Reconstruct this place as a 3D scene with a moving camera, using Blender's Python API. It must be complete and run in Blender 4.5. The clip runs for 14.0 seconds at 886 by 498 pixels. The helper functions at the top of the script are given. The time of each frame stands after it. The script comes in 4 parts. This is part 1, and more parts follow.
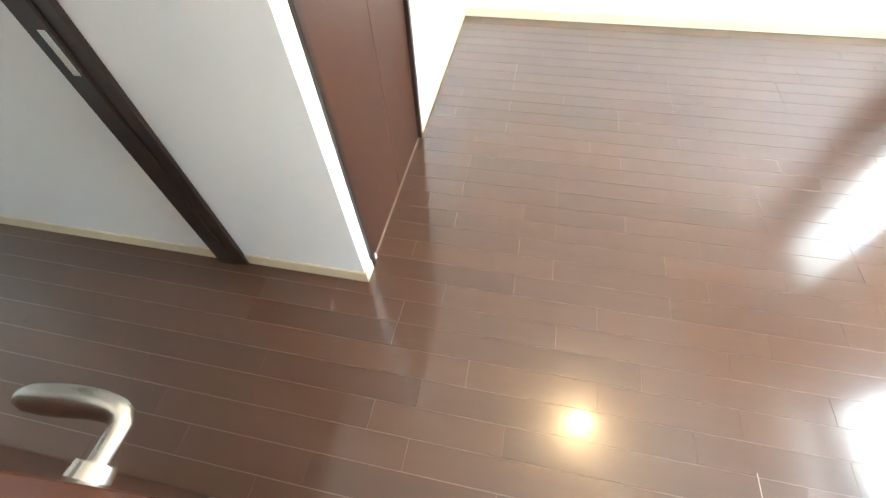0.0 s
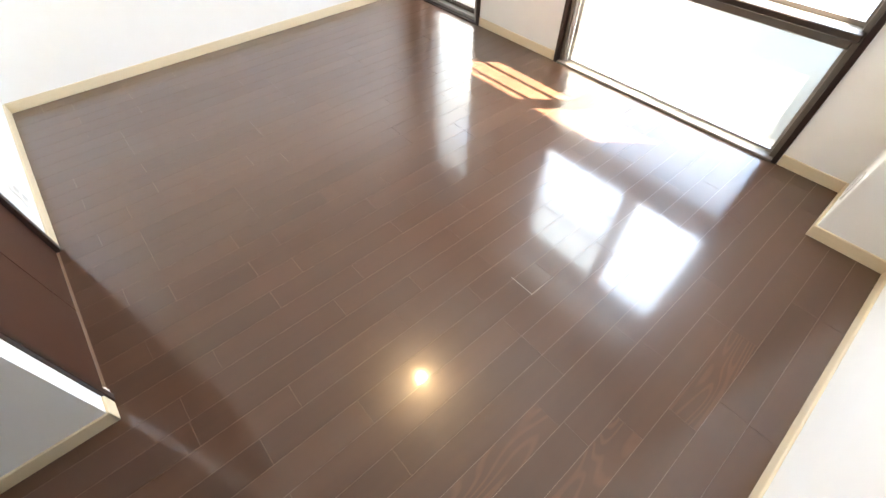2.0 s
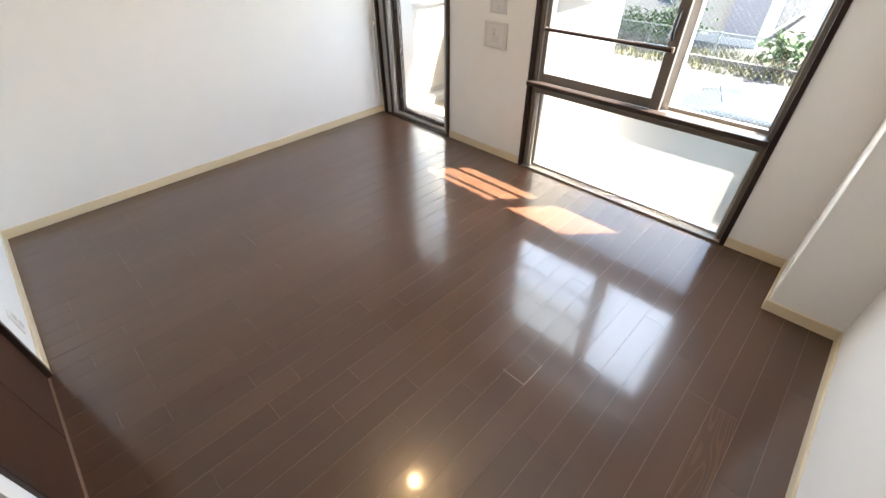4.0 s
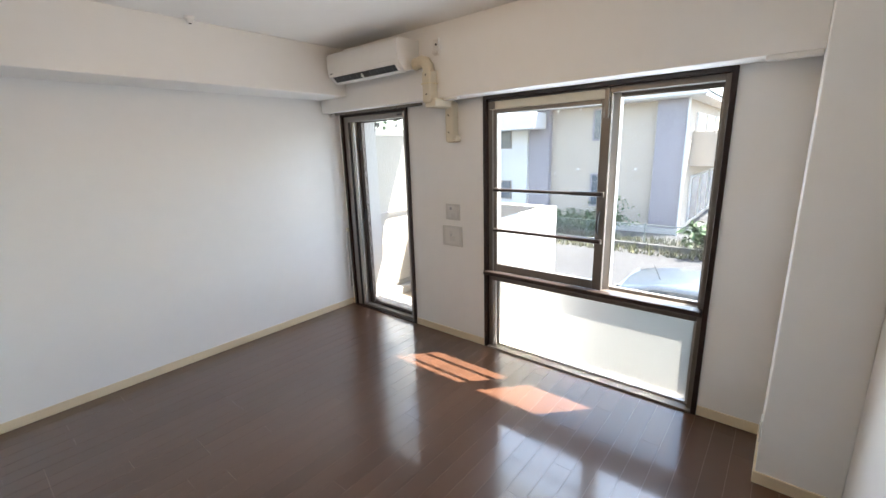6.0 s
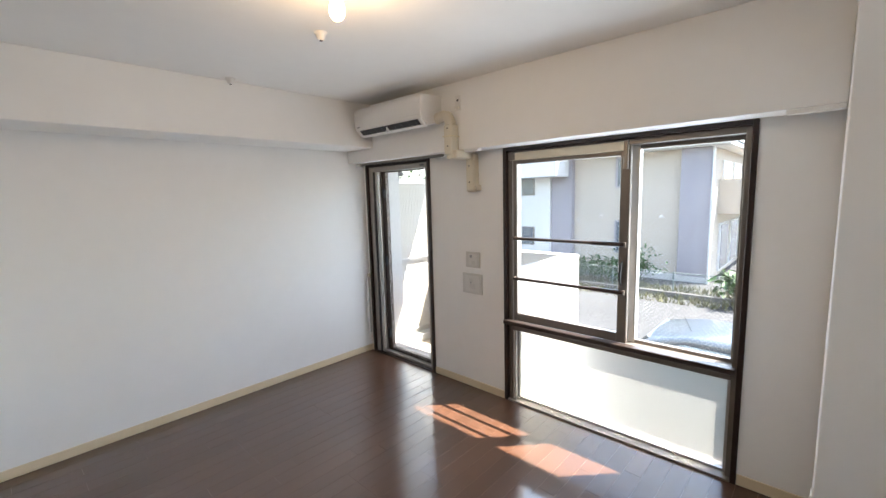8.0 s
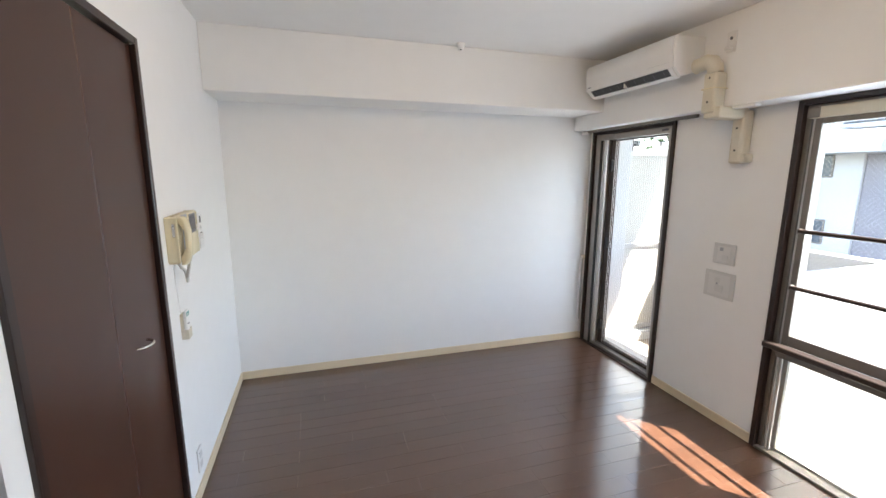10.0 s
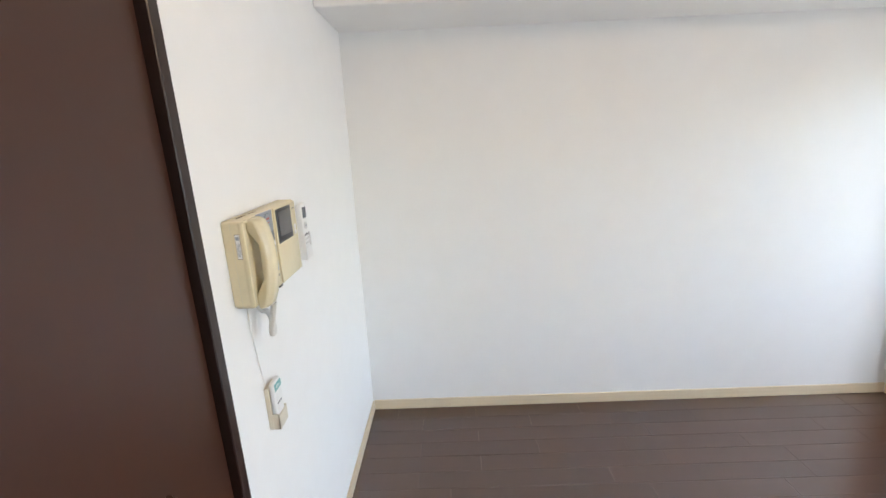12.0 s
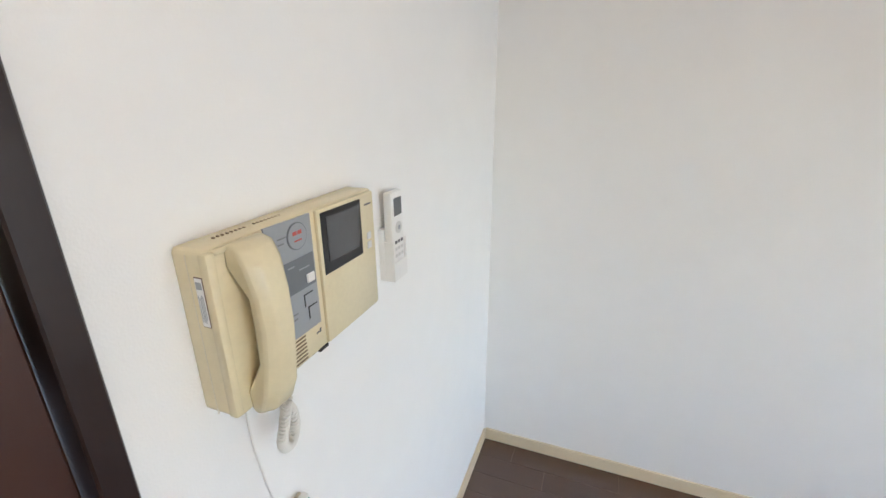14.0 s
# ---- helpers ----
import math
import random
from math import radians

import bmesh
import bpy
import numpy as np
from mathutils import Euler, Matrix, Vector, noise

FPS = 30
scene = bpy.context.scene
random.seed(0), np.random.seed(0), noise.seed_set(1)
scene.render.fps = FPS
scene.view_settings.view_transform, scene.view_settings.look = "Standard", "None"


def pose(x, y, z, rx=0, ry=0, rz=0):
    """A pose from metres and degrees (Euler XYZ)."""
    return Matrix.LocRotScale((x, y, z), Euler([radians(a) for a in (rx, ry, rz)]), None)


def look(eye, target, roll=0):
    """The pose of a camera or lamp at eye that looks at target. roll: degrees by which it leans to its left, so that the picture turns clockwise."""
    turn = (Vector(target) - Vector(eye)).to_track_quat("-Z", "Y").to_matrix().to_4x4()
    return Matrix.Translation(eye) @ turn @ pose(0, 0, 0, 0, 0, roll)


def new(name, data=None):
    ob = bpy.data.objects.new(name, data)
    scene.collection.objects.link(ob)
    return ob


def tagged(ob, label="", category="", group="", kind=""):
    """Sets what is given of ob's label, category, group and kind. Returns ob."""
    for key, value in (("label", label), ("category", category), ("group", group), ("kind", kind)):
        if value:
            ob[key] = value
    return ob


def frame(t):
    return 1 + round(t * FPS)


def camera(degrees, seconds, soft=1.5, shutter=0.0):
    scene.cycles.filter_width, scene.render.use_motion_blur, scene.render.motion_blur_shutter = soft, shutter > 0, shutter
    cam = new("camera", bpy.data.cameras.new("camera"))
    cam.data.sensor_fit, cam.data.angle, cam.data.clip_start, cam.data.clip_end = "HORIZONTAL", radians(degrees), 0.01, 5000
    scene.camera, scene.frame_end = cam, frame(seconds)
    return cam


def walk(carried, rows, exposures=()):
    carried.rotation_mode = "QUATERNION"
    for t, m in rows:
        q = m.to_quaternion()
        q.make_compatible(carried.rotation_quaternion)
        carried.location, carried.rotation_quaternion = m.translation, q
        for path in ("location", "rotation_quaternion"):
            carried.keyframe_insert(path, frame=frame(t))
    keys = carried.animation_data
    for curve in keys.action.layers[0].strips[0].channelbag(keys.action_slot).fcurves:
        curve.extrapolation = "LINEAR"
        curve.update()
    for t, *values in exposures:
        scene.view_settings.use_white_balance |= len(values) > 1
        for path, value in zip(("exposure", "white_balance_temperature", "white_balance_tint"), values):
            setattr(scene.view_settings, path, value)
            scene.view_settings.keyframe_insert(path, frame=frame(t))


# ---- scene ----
cam = camera(93.8, 14.0)
PATH = [
    (0, (0.559, 0.644, 1.478), (0.256, 1.787, -0.135), -3.93),
    (0.5, (0.539, 0.655, 1.365), (0.721, 1.905, -0.185), -3.2),
    (1, (0.532, 0.57, 1.39), (1.12, 1.716, -0.139), -3.3),
    (1.5, (0.547, 0.493, 1.416), (1.323, 1.526, -0.11), -1.5),
    (2, (0.525, 0.438, 1.417), (1.36, 1.402, -0.124), 0.1),
    (4.5, (0.439, 0.433, 1.577), (1.663, 1.598, 0.506), -0.9),
    (5, (0.425, 0.383, 1.558), (1.765, 1.606, 0.716), -0.9),
    (5.5, (0.414, 0.359, 1.578), (1.838, 1.607, 0.936), -1.4),
    (6, (0.401, 0.345, 1.602), (1.89, 1.595, 1.131), -1.8),
    (6.5, (0.384, 0.342, 1.622), (1.921, 1.577, 1.29), -2.0),
    (7, (0.381, 0.322, 1.641), (1.941, 1.548, 1.384), -2.1),
    (9.5, (0.578, 0.427, 1.584), (1.463, 2.187, 1.243), -0.2),
    (10, (0.62, 0.525, 1.58), (1.194, 2.407, 1.224), 0.2),
    (10.5, (0.621, 0.745, 1.59), (0.899, 2.691, 1.218), 0.5),
    (11, (0.609, 1.029, 1.572), (0.707, 2.988, 1.181), -0.2),
    (11.5, (0.581, 1.382, 1.567), (0.513, 3.331, 1.121), -0.9),
    (12, (0.491, 1.656, 1.539), (0.462, 3.594, 1.044), -2.5),
    (12.5, (0.463, 1.911, 1.547), (0.513, 3.842, 1.03), -2.9),
    (13, (0.455, 2.077, 1.545), (0.452, 4.01, 1.03), -1.7),
    (13.5, (0.409, 2.225, 1.539), (0.163, 4.131, 0.988), -1.4),
    (14, (0.397, 2.262, 1.525), (-0.279, 4.029, 0.878), -0.3),
]
walk(cam, [(t, look(eye, target, roll)) for t, eye, target, roll in PATH],
     exposures=[(0.0, 5.1, 7000, 6), (0.5, 4.7, 6900, 8), (1.0, 4.35, 7000, 10), (2.2, 4.2, 7350, 12), (4.3, 3.25, 7200, 13), (5.0, 3.0, 6950, 13),
                (6.0, 2.9, 6800, 13), (7.2, 2.85, 6800, 13), (9.3, 3.0, 6700, 13), (10.5, 3.25, 6600, 13), (11.5, 3.4, 6800, 12), (12.5, 3.35, 6700, 12), (14.0, 3.25, 6700, 12)])

# ---- world, sun, exposure ----
SUN_TRAVEL = Vector((-1.0, 0.965, -2.4)).normalized()
world = bpy.data.worlds.new("sky")
scene.world = world
world.use_nodes = True
wn = world.node_tree
wn.nodes.clear()
sky = wn.nodes.new("ShaderNodeTexSky")
sky.sky_type = "NISHITA"
sky.sun_disc = False
sky.sun_elevation = radians(59.9)
sky.sun_rotation = math.atan2(1.0, -0.965)
sky_bg = wn.nodes.new("ShaderNodeBackground")
sky_bg.inputs["Strength"].default_value = 0.15
sky_out = wn.nodes.new("ShaderNodeOutputWorld")
wn.links.new(sky.outputs["Color"], sky_bg.inputs["Color"])
wn.links.new(sky_bg.outputs["Background"], sky_out.inputs["Surface"])

sun = bpy.data.lights.new("sun", "SUN")
sun.energy = 5.0
sun.angle = radians(0.5)
sun.color = (1.0, 0.97, 0.93)
new("sun", sun).matrix_world = look((0, 0, 0), SUN_TRAVEL)

# lamps added in window and balcony door to boost light from sky and ground
for x, y, z, w, h, power in ((3.20, 1.37, 1.28, 1.40, 1.20, 3.7), (3.20, 3.29, 0.95, 0.58, 1.70, 0.95)):
    opening = bpy.data.lights.new("opening_light", "AREA")
    opening.shape = "RECTANGLE"
    opening.size, opening.size_y, opening.energy = w, h, power
    opening.color = (0.70, 0.85, 1.0)
    new("opening_light", opening).matrix_world = look((x, y, z), (x - 1, y, z))

BULB = (1.37, 1.72, 2.33)
bulb_light = bpy.data.lights.new("bulb_light", "POINT")
bulb_light.energy = 1.3
bulb_light.shadow_soft_size = 0.028
bulb_light.color = (1.0, 0.68, 0.36)
new("bulb_light", bulb_light).location = (BULB[0], BULB[1], BULB[2] - 0.05)


# ---- materials ----
def shader(name, color, rough=0.5, metal=0.0, spread=0.0, size=6.0, bump=0.0, bump_size=200.0, stretch=(1, 1, 1), rough_spread=0.0, coat=0.0, spec=0.5, per_piece=0.0, emit=0.0):
    """A Principled material: base colour varied at two scales, fine relief, roughness varied with the broad stains."""
    m = bpy.data.materials.new(name)
    m.use_nodes = True
    nt = m.node_tree
    b = nt.nodes["Principled BSDF"]
    b.inputs["Metallic"].default_value = metal
    b.inputs["Roughness"].default_value = rough
    b.inputs["Specular IOR Level"].default_value = spec
    b.inputs["Coat Weight"].default_value = coat
    b.inputs["Coat Roughness"].default_value = 0.08
    b.inputs["Base Color"].default_value = (*color, 1)
    if emit:
        b.inputs["Emission Color"].default_value = (*color, 1)
        b.inputs["Emission Strength"].default_value = emit
    co = nt.nodes.new("ShaderNodeTexCoord")
    mp = nt.nodes.new("ShaderNodeMapping")
    mp.inputs["Scale"].default_value = stretch
    nt.links.new(co.outputs["Object"], mp.inputs["Vector"])
    if spread or rough_spread or per_piece:
        broad = nt.nodes.new("ShaderNodeTexNoise")
        broad.inputs["Scale"].default_value = size
        broad.inputs["Detail"].default_value = 3
        fine = nt.nodes.new("ShaderNodeTexNoise")
        fine.inputs["Scale"].default_value = size * 9
        fine.inputs["Detail"].default_value = 4
        nt.links.new(mp.outputs["Vector"], broad.inputs["Vector"])
        nt.links.new(mp.outputs["Vector"], fine.inputs["Vector"])
        both = nt.nodes.new("ShaderNodeMath")
        both.operation = "ADD"
        nt.links.new(broad.outputs["Fac"], both.inputs[0])
        nt.links.new(fine.outputs["Fac"], both.inputs[1])
        value = nt.nodes.new("ShaderNodeMapRange")
        value.inputs["From Min"].default_value = 0.6
        value.inputs["From Max"].default_value = 1.4
        value.inputs["To Min"].default_value = 1 - spread
        value.inputs["To Max"].default_value = 1 + spread
        nt.links.new(both.outputs[0], value.inputs["Value"])
        result = value.outputs["Result"]
        if per_piece:
            info = nt.nodes.new("ShaderNodeObjectInfo")
            piece = nt.nodes.new("ShaderNodeMapRange")
            piece.inputs["To Min"].default_value = 1 - per_piece
            piece.inputs["To Max"].default_value = 1 + per_piece
            nt.links.new(info.outputs["Random"], piece.inputs["Value"])
            mul = nt.nodes.new("ShaderNodeMath")
            mul.operation = "MULTIPLY"
            nt.links.new(result, mul.inputs[0])
            nt.links.new(piece.outputs["Result"], mul.inputs[1])
            result = mul.outputs[0]
        tint = nt.nodes.new("ShaderNodeVectorMath")
        tint.operation = "SCALE"
        tint.inputs[0].default_value = color
        nt.links.new(result, tint.inputs["Scale"])
        nt.links.new(tint.outputs["Vector"], b.inputs["Base Color"])
        if rough_spread:
            rr = nt.nodes.new("ShaderNodeMapRange")
            rr.inputs["From Min"].default_value = 0.3
            rr.inputs["From Max"].default_value = 0.7
            rr.inputs["To Min"].default_value = max(0.02, rough - rough_spread)
            rr.inputs["To Max"].default_value = rough + rough_spread
            nt.links.new(broad.outputs["Fac"], rr.inputs["Value"])
            nt.links.new(rr.outputs["Result"], b.inputs["Roughness"])
    if bump:
        grain = nt.nodes.new("ShaderNodeTexNoise")
        grain.inputs["Scale"].default_value = bump_size
        grain.inputs["Detail"].default_value = 4
        nt.links.new(mp.outputs["Vector"], grain.inputs["Vector"])
        bp = nt.nodes.new("ShaderNodeBump")
        bp.inputs["Strength"].default_value = bump
        bp.inputs["Distance"].default_value = 0.002
        nt.links.new(grain.outputs["Fac"], bp.inputs["Height"])
        nt.links.new(bp.outputs["Normal"], b.inputs["Normal"])
    return m


def clear_glass(name, tint=(0.97, 0.985, 0.98)):
    m = bpy.data.materials.new(name)
    m.use_nodes = True
    nt = m.node_tree
    nt.nodes.clear()
    out = nt.nodes.new("ShaderNodeOutputMaterial")
    mix = nt.nodes.new("ShaderNodeMixShader")
    tr = nt.nodes.new("ShaderNodeBsdfTransparent")
    tr.inputs["Color"].default_value = (*tint, 1)
    gl = nt.nodes.new("ShaderNodeBsdfGlossy")
    gl.inputs["Roughness"].default_value = 0.02
    # clear head-on, more gloss at a glancing view
    lw = nt.nodes.new("ShaderNodeLayerWeight")
    pw = nt.nodes.new("ShaderNodeMath")
    pw.operation = "POWER"
    pw.inputs[1].default_value = 5.0
    ad = nt.nodes.new("ShaderNodeMath")
    ad.operation = "MULTIPLY_ADD"
    ad.inputs[1].default_value = 0.6
    ad.inputs[2].default_value = 0.02
    nt.links.new(lw.outputs["Facing"], pw.inputs[0])
    nt.links.new(pw.outputs[0], ad.inputs[0])
    nt.links.new(ad.outputs[0], mix.inputs["Fac"])
    nt.links.new(tr.outputs["BSDF"], mix.inputs[1])
    nt.links.new(gl.outputs["BSDF"], mix.inputs[2])
    nt.links.new(mix.outputs["Shader"], out.inputs["Surface"])
    return m


def frosted_glass(name):
    m = bpy.data.materials.new(name)
    m.use_nodes = True
    nt = m.node_tree
    nt.nodes.clear()
    out = nt.nodes.new("ShaderNodeOutputMaterial")
    mix = nt.nodes.new("ShaderNodeMixShader")
    mix.inputs["Fac"].default_value = 0.12
    rf = nt.nodes.new("ShaderNodeBsdfGlass")
    rf.inputs["Roughness"].default_value = 0.5
    rf.inputs["IOR"].default_value = 1.25
    rf.inputs["Color"].default_value = (0.86, 0.87, 0.84, 1)
    tl = nt.nodes.new("ShaderNodeBsdfTranslucent")
    tl.inputs["Color"].default_value = (0.47, 0.47, 0.43, 1)
    nt.links.new(rf.outputs["BSDF"], mix.inputs[1])
    nt.links.new(tl.outputs["BSDF"], mix.inputs[2])
    nt.links.new(mix.outputs["Shader"], out.inputs["Surface"])
    return m


def plank_wood(name, color, figure):
    """Lacquered planks: flowing grain, broad mottling, a tone of its own for each piece, under a clear gloss coat."""
    m = shader(name, color, 0.29, spec=0.42, coat=0.95)
    nt = m.node_tree
    b = nt.nodes["Principled BSDF"]
    b.inputs["Coat IOR"].default_value = 1.55
    b.inputs["Coat Roughness"].default_value = 0.10
    co = nt.nodes["Texture Coordinate"]
    info = nt.nodes.new("ShaderNodeObjectInfo")
    geo = nt.nodes.new("ShaderNodeNewGeometry")

    def ranged(socket, low, high, f0=0.0, f1=1.0):
        mr = nt.nodes.new("ShaderNodeMapRange")
        for key, v in (("From Min", f0), ("From Max", f1), ("To Min", low), ("To Max", high)):
            mr.inputs[key].default_value = v
        nt.links.new(socket, mr.inputs["Value"])
        return mr.outputs["Result"]

    def maths(kind, a, c):
        n = nt.nodes.new("ShaderNodeMath")
        n.operation = kind
        for k, v in enumerate((a, c)):
            if isinstance(v, (int, float)):
                n.inputs[k].default_value = v
            else:
                nt.links.new(v, n.inputs[k])
        return n.outputs[0]

    def cloud(vector, scale, detail, distortion=0.0):
        n = nt.nodes.new("ShaderNodeTexNoise")
        n.inputs["Scale"].default_value = scale
        n.inputs["Detail"].default_value = detail
        n.inputs["Distortion"].default_value = distortion
        nt.links.new(vector, n.inputs["Vector"])
        return n.outputs["Fac"]

    far = nt.nodes.new("ShaderNodeVectorMath")
    far.operation = "SCALE"
    far.inputs[0].default_value = (31.0, 17.0, 5.0)
    nt.links.new(info.outputs["Random"], far.inputs["Scale"])
    shift = nt.nodes.new("ShaderNodeVectorMath")
    shift.operation = "ADD"
    nt.links.new(co.outputs["Object"], shift.inputs[0])
    nt.links.new(far.outputs["Vector"], shift.inputs[1])
    mp = nt.nodes.new("ShaderNodeMapping")
    mp.inputs["Scale"].default_value = (0.7, 6.0, 1.0)
    nt.links.new(shift.outputs["Vector"], mp.inputs["Vector"])
    wave = cloud(mp.outputs["Vector"], 2.4, 0.0, 0.6)
    mottle = cloud(mp.outputs["Vector"], 1.4, 1.0)
    pores = nt.nodes.new("ShaderNodeMapping")
    pores.inputs["Scale"].default_value = (2.5, 55.0, 1.0)
    nt.links.new(shift.outputs["Vector"], pores.inputs["Vector"])
    fine = cloud(pores.outputs["Vector"], 1.0, 0.0)
    # growth rings as contour lines
    rings = maths("SINE", maths("MULTIPLY", wave, 60.0), 0.0)
    rings = maths("MULTIPLY", ranged(rings, 0.0, 1.0, 0.1, 1.0), figure)
    value = ranged(mottle, 0.86, 1.14)
    value = maths("MULTIPLY", value, ranged(info.outputs["Random"], 0.90, 1.10))
    value = maths("MULTIPLY", value, ranged(fine, 0.95, 1.05))
    value = maths("MULTIPLY", value, maths("ADD", rings, 1.0))
    tint = nt.nodes.new("ShaderNodeVectorMath")
    tint.operation = "SCALE"
    tint.inputs[0].default_value = color
    nt.links.new(value, tint.inputs["Scale"])
    nt.links.new(tint.outputs["Vector"], b.inputs["Base Color"])
    # scuffed traffic areas across the whole floor
    scuff = cloud(geo.outputs["Position"], 1.7, 1.0)
    nt.links.new(ranged(scuff, 0.075, 0.135, 0.35, 0.65), b.inputs["Coat Roughness"])
    return m


PAPER = shader("white_wallpaper", (0.87, 0.865, 0.85), 0.75, spread=0.015, size=1.2, bump=0.25, bump_size=320, spec=0.3)
CEIL = shader("white_ceiling_paper", (0.88, 0.875, 0.86), 0.8, spread=0.015, size=1.0, bump=0.25, bump_size=300, spec=0.3)
FLOORWOOD = plank_wood("dark_lacquered_plank", (0.084, 0.039, 0.022), 0.0)
FIGURED = plank_wood("figured_lacquered_plank", (0.084, 0.039, 0.022), 0.55)
# pale colour puts the window's light on the plank grooves
JOINT = shader("pale_lit_joint", (0.26, 0.175, 0.125), 0.4, spread=0.1, size=30)
BASE = shader("cream_skirting", (0.74, 0.62, 0.44), 0.45, spread=0.05, size=8, stretch=(0.4, 0.4, 4))
CLOSET = shader("dark_brown_veneer", (0.052, 0.0175, 0.0088), 0.36, spec=0.55, spread=0.03, size=2.0, stretch=(3, 3, 0.3))
CASING = shader("espresso_wood_casing", (0.024, 0.012, 0.009), 0.3, spread=0.15, size=6, stretch=(4, 4, 0.5))
ALU = shader("bronze_anodised_aluminium", (0.215, 0.19, 0.165), 0.4, metal=0.5, spread=0.06, size=10)
ALUGREY = shader("grey_bronze_aluminium", (0.36, 0.335, 0.305), 0.4, metal=0.5, spread=0.06, size=10)
ALUDARK = shader("dark_bronze_aluminium", (0.055, 0.040, 0.033), 0.38, metal=0.5, spread=0.08, size=10)
ALULIGHT = shader("pale_anodised_aluminium", (0.52, 0.50, 0.47), 0.35, metal=0.75, spread=0.05, size=10)
CREAMPLASTIC = shader("yellowed_cream_plastic", (0.77, 0.675, 0.455), 0.24, spread=0.04, size=14, bump=0.04, bump_size=500)
DUCTPLASTIC = shader("ivory_duct_plastic", (0.66, 0.60, 0.48), 0.42, spread=0.04, size=10)
WHITEPLASTIC = shader("white_plastic", (0.80, 0.79, 0.77), 0.35, spread=0.02, size=12)
GREYPLATE = shader("pearl_grey_plastic", (0.62, 0.61, 0.59), 0.35, spread=0.03, size=20)
BEZEL = shader("pale_grey_plastic", (0.68, 0.67, 0.65), 0.35, spread=0.03, size=20)
GREYPANEL = shader("grey_printed_panel", (0.32, 0.34, 0.36), 0.42, spread=0.03, size=20)
GREYDARK = shader("slate_grey_panel", (0.16, 0.175, 0.19), 0.4, spread=0.03, size=20)
BLACK = shader("black_plastic", (0.012, 0.012, 0.013), 0.3, spread=0.1, size=20)
SCREENGLASS = shader("dark_screen_glass", (0.06, 0.062, 0.066), 0.05, spread=0.05, size=9, spec=1.0)
STEEL = shader("brushed_nickel", (0.66, 0.63, 0.57), 0.27, metal=1.0, spread=0.05, size=30)
SCREENTHREAD = shader("brown_screen_thread", (0.78, 0.77, 0.74), 0.6)
RED = shader("red_print", (0.55, 0.10, 0.08), 0.5)
GREEN = shader("green_label", (0.16, 0.38, 0.36), 0.5)
PRINT = shader("grey_print", (0.10, 0.10, 0.11), 0.5)
SLOT = shader("brown_slot_shadow", (0.17, 0.115, 0.06), 0.6)
PALEPRINT = shader("pale_grey_print", (0.20, 0.205, 0.21), 0.5)
BASEPRINT = shader("brown_print", (0.16, 0.09, 0.07), 0.5)
LCD = shader("remote_lcd", (0.16, 0.17, 0.18), 0.25)
CORDGREY = shader("grey_coiled_cord", (0.72, 0.71, 0.68), 0.5)
BULBGLASS = shader("lit_bulb_glass", (1.0, 0.80, 0.52), 0.4, emit=2.2)
GLASS = clear_glass("window_glass")
FROST = frosted_glass("frosted_glass")
WIRE = shader("glass_wire", (0.85, 0.86, 0.87), 0.4)
FENCEWIRE = shader("green_grey_fence_wire", (0.16, 0.19, 0.17), 0.5)
CONCRETE = shader("white_coated_concrete", (0.50, 0.49, 0.465), 0.8, spread=0.05, size=2.5, bump=0.3, bump_size=60)
BALCFLOOR = shader("balcony_sheet_floor", (0.34, 0.29, 0.23), 0.7, spread=0.08, size=5)
BEIGEPANEL = shader("beige_partition_board", (0.47, 0.44, 0.375), 0.6, spread=0.03, size=4)
ASPHALT = shader("pale_parking_concrete", (0.040, 0.041, 0.042), 0.85, spread=0.18, size=0.7, bump=0.4, bump_size=30)
KERBSTONE = shader("weathered_kerb_concrete", (0.13, 0.125, 0.115), 0.85, spread=0.2, size=3, bump=0.3, bump_size=50)
BEIGEWALL = shader("beige_render", (0.46, 0.40, 0.325), 0.8, spread=0.04, size=1.2, bump=0.2, bump_size=40)
LILACWALL = shader("grey_lilac_render", (0.29, 0.27, 0.285), 0.8, spread=0.05, size=1.2, bump=0.2, bump_size=40)
ROOFTILE = shader("grey_roof_slate", (0.12, 0.125, 0.13), 0.7, spread=0.15, size=3)
WHITEPAINT = shader("white_exterior_paint", (0.62, 0.61, 0.59), 0.6, spread=0.03, size=3)
DARKWINDOW = shader("far_window_glass", (0.10, 0.12, 0.14), 0.12, spread=0.1, size=2)
CARPAINT = shader("silver_blue_car_paint", (0.060, 0.078, 0.095), 0.35, metal=0.2, spread=0.02, size=2, coat=0.8)
CARGLASS = shader("tinted_car_glass", (0.05, 0.065, 0.075), 0.06)
RUBBER = shader("tyre_rubber", (0.02, 0.02, 0.02), 0.8, spread=0.1, size=20)
LEAF = shader("shrub_leaf", (0.040, 0.085, 0.022), 0.6, spread=0.4, size=3)
DRYGRASS = shader("dry_verge_grass", (0.13, 0.125, 0.055), 0.8, spread=0.35, size=4)
BARK = shader("shrub_stem", (0.12, 0.09, 0.06), 0.8, spread=0.2, size=9)


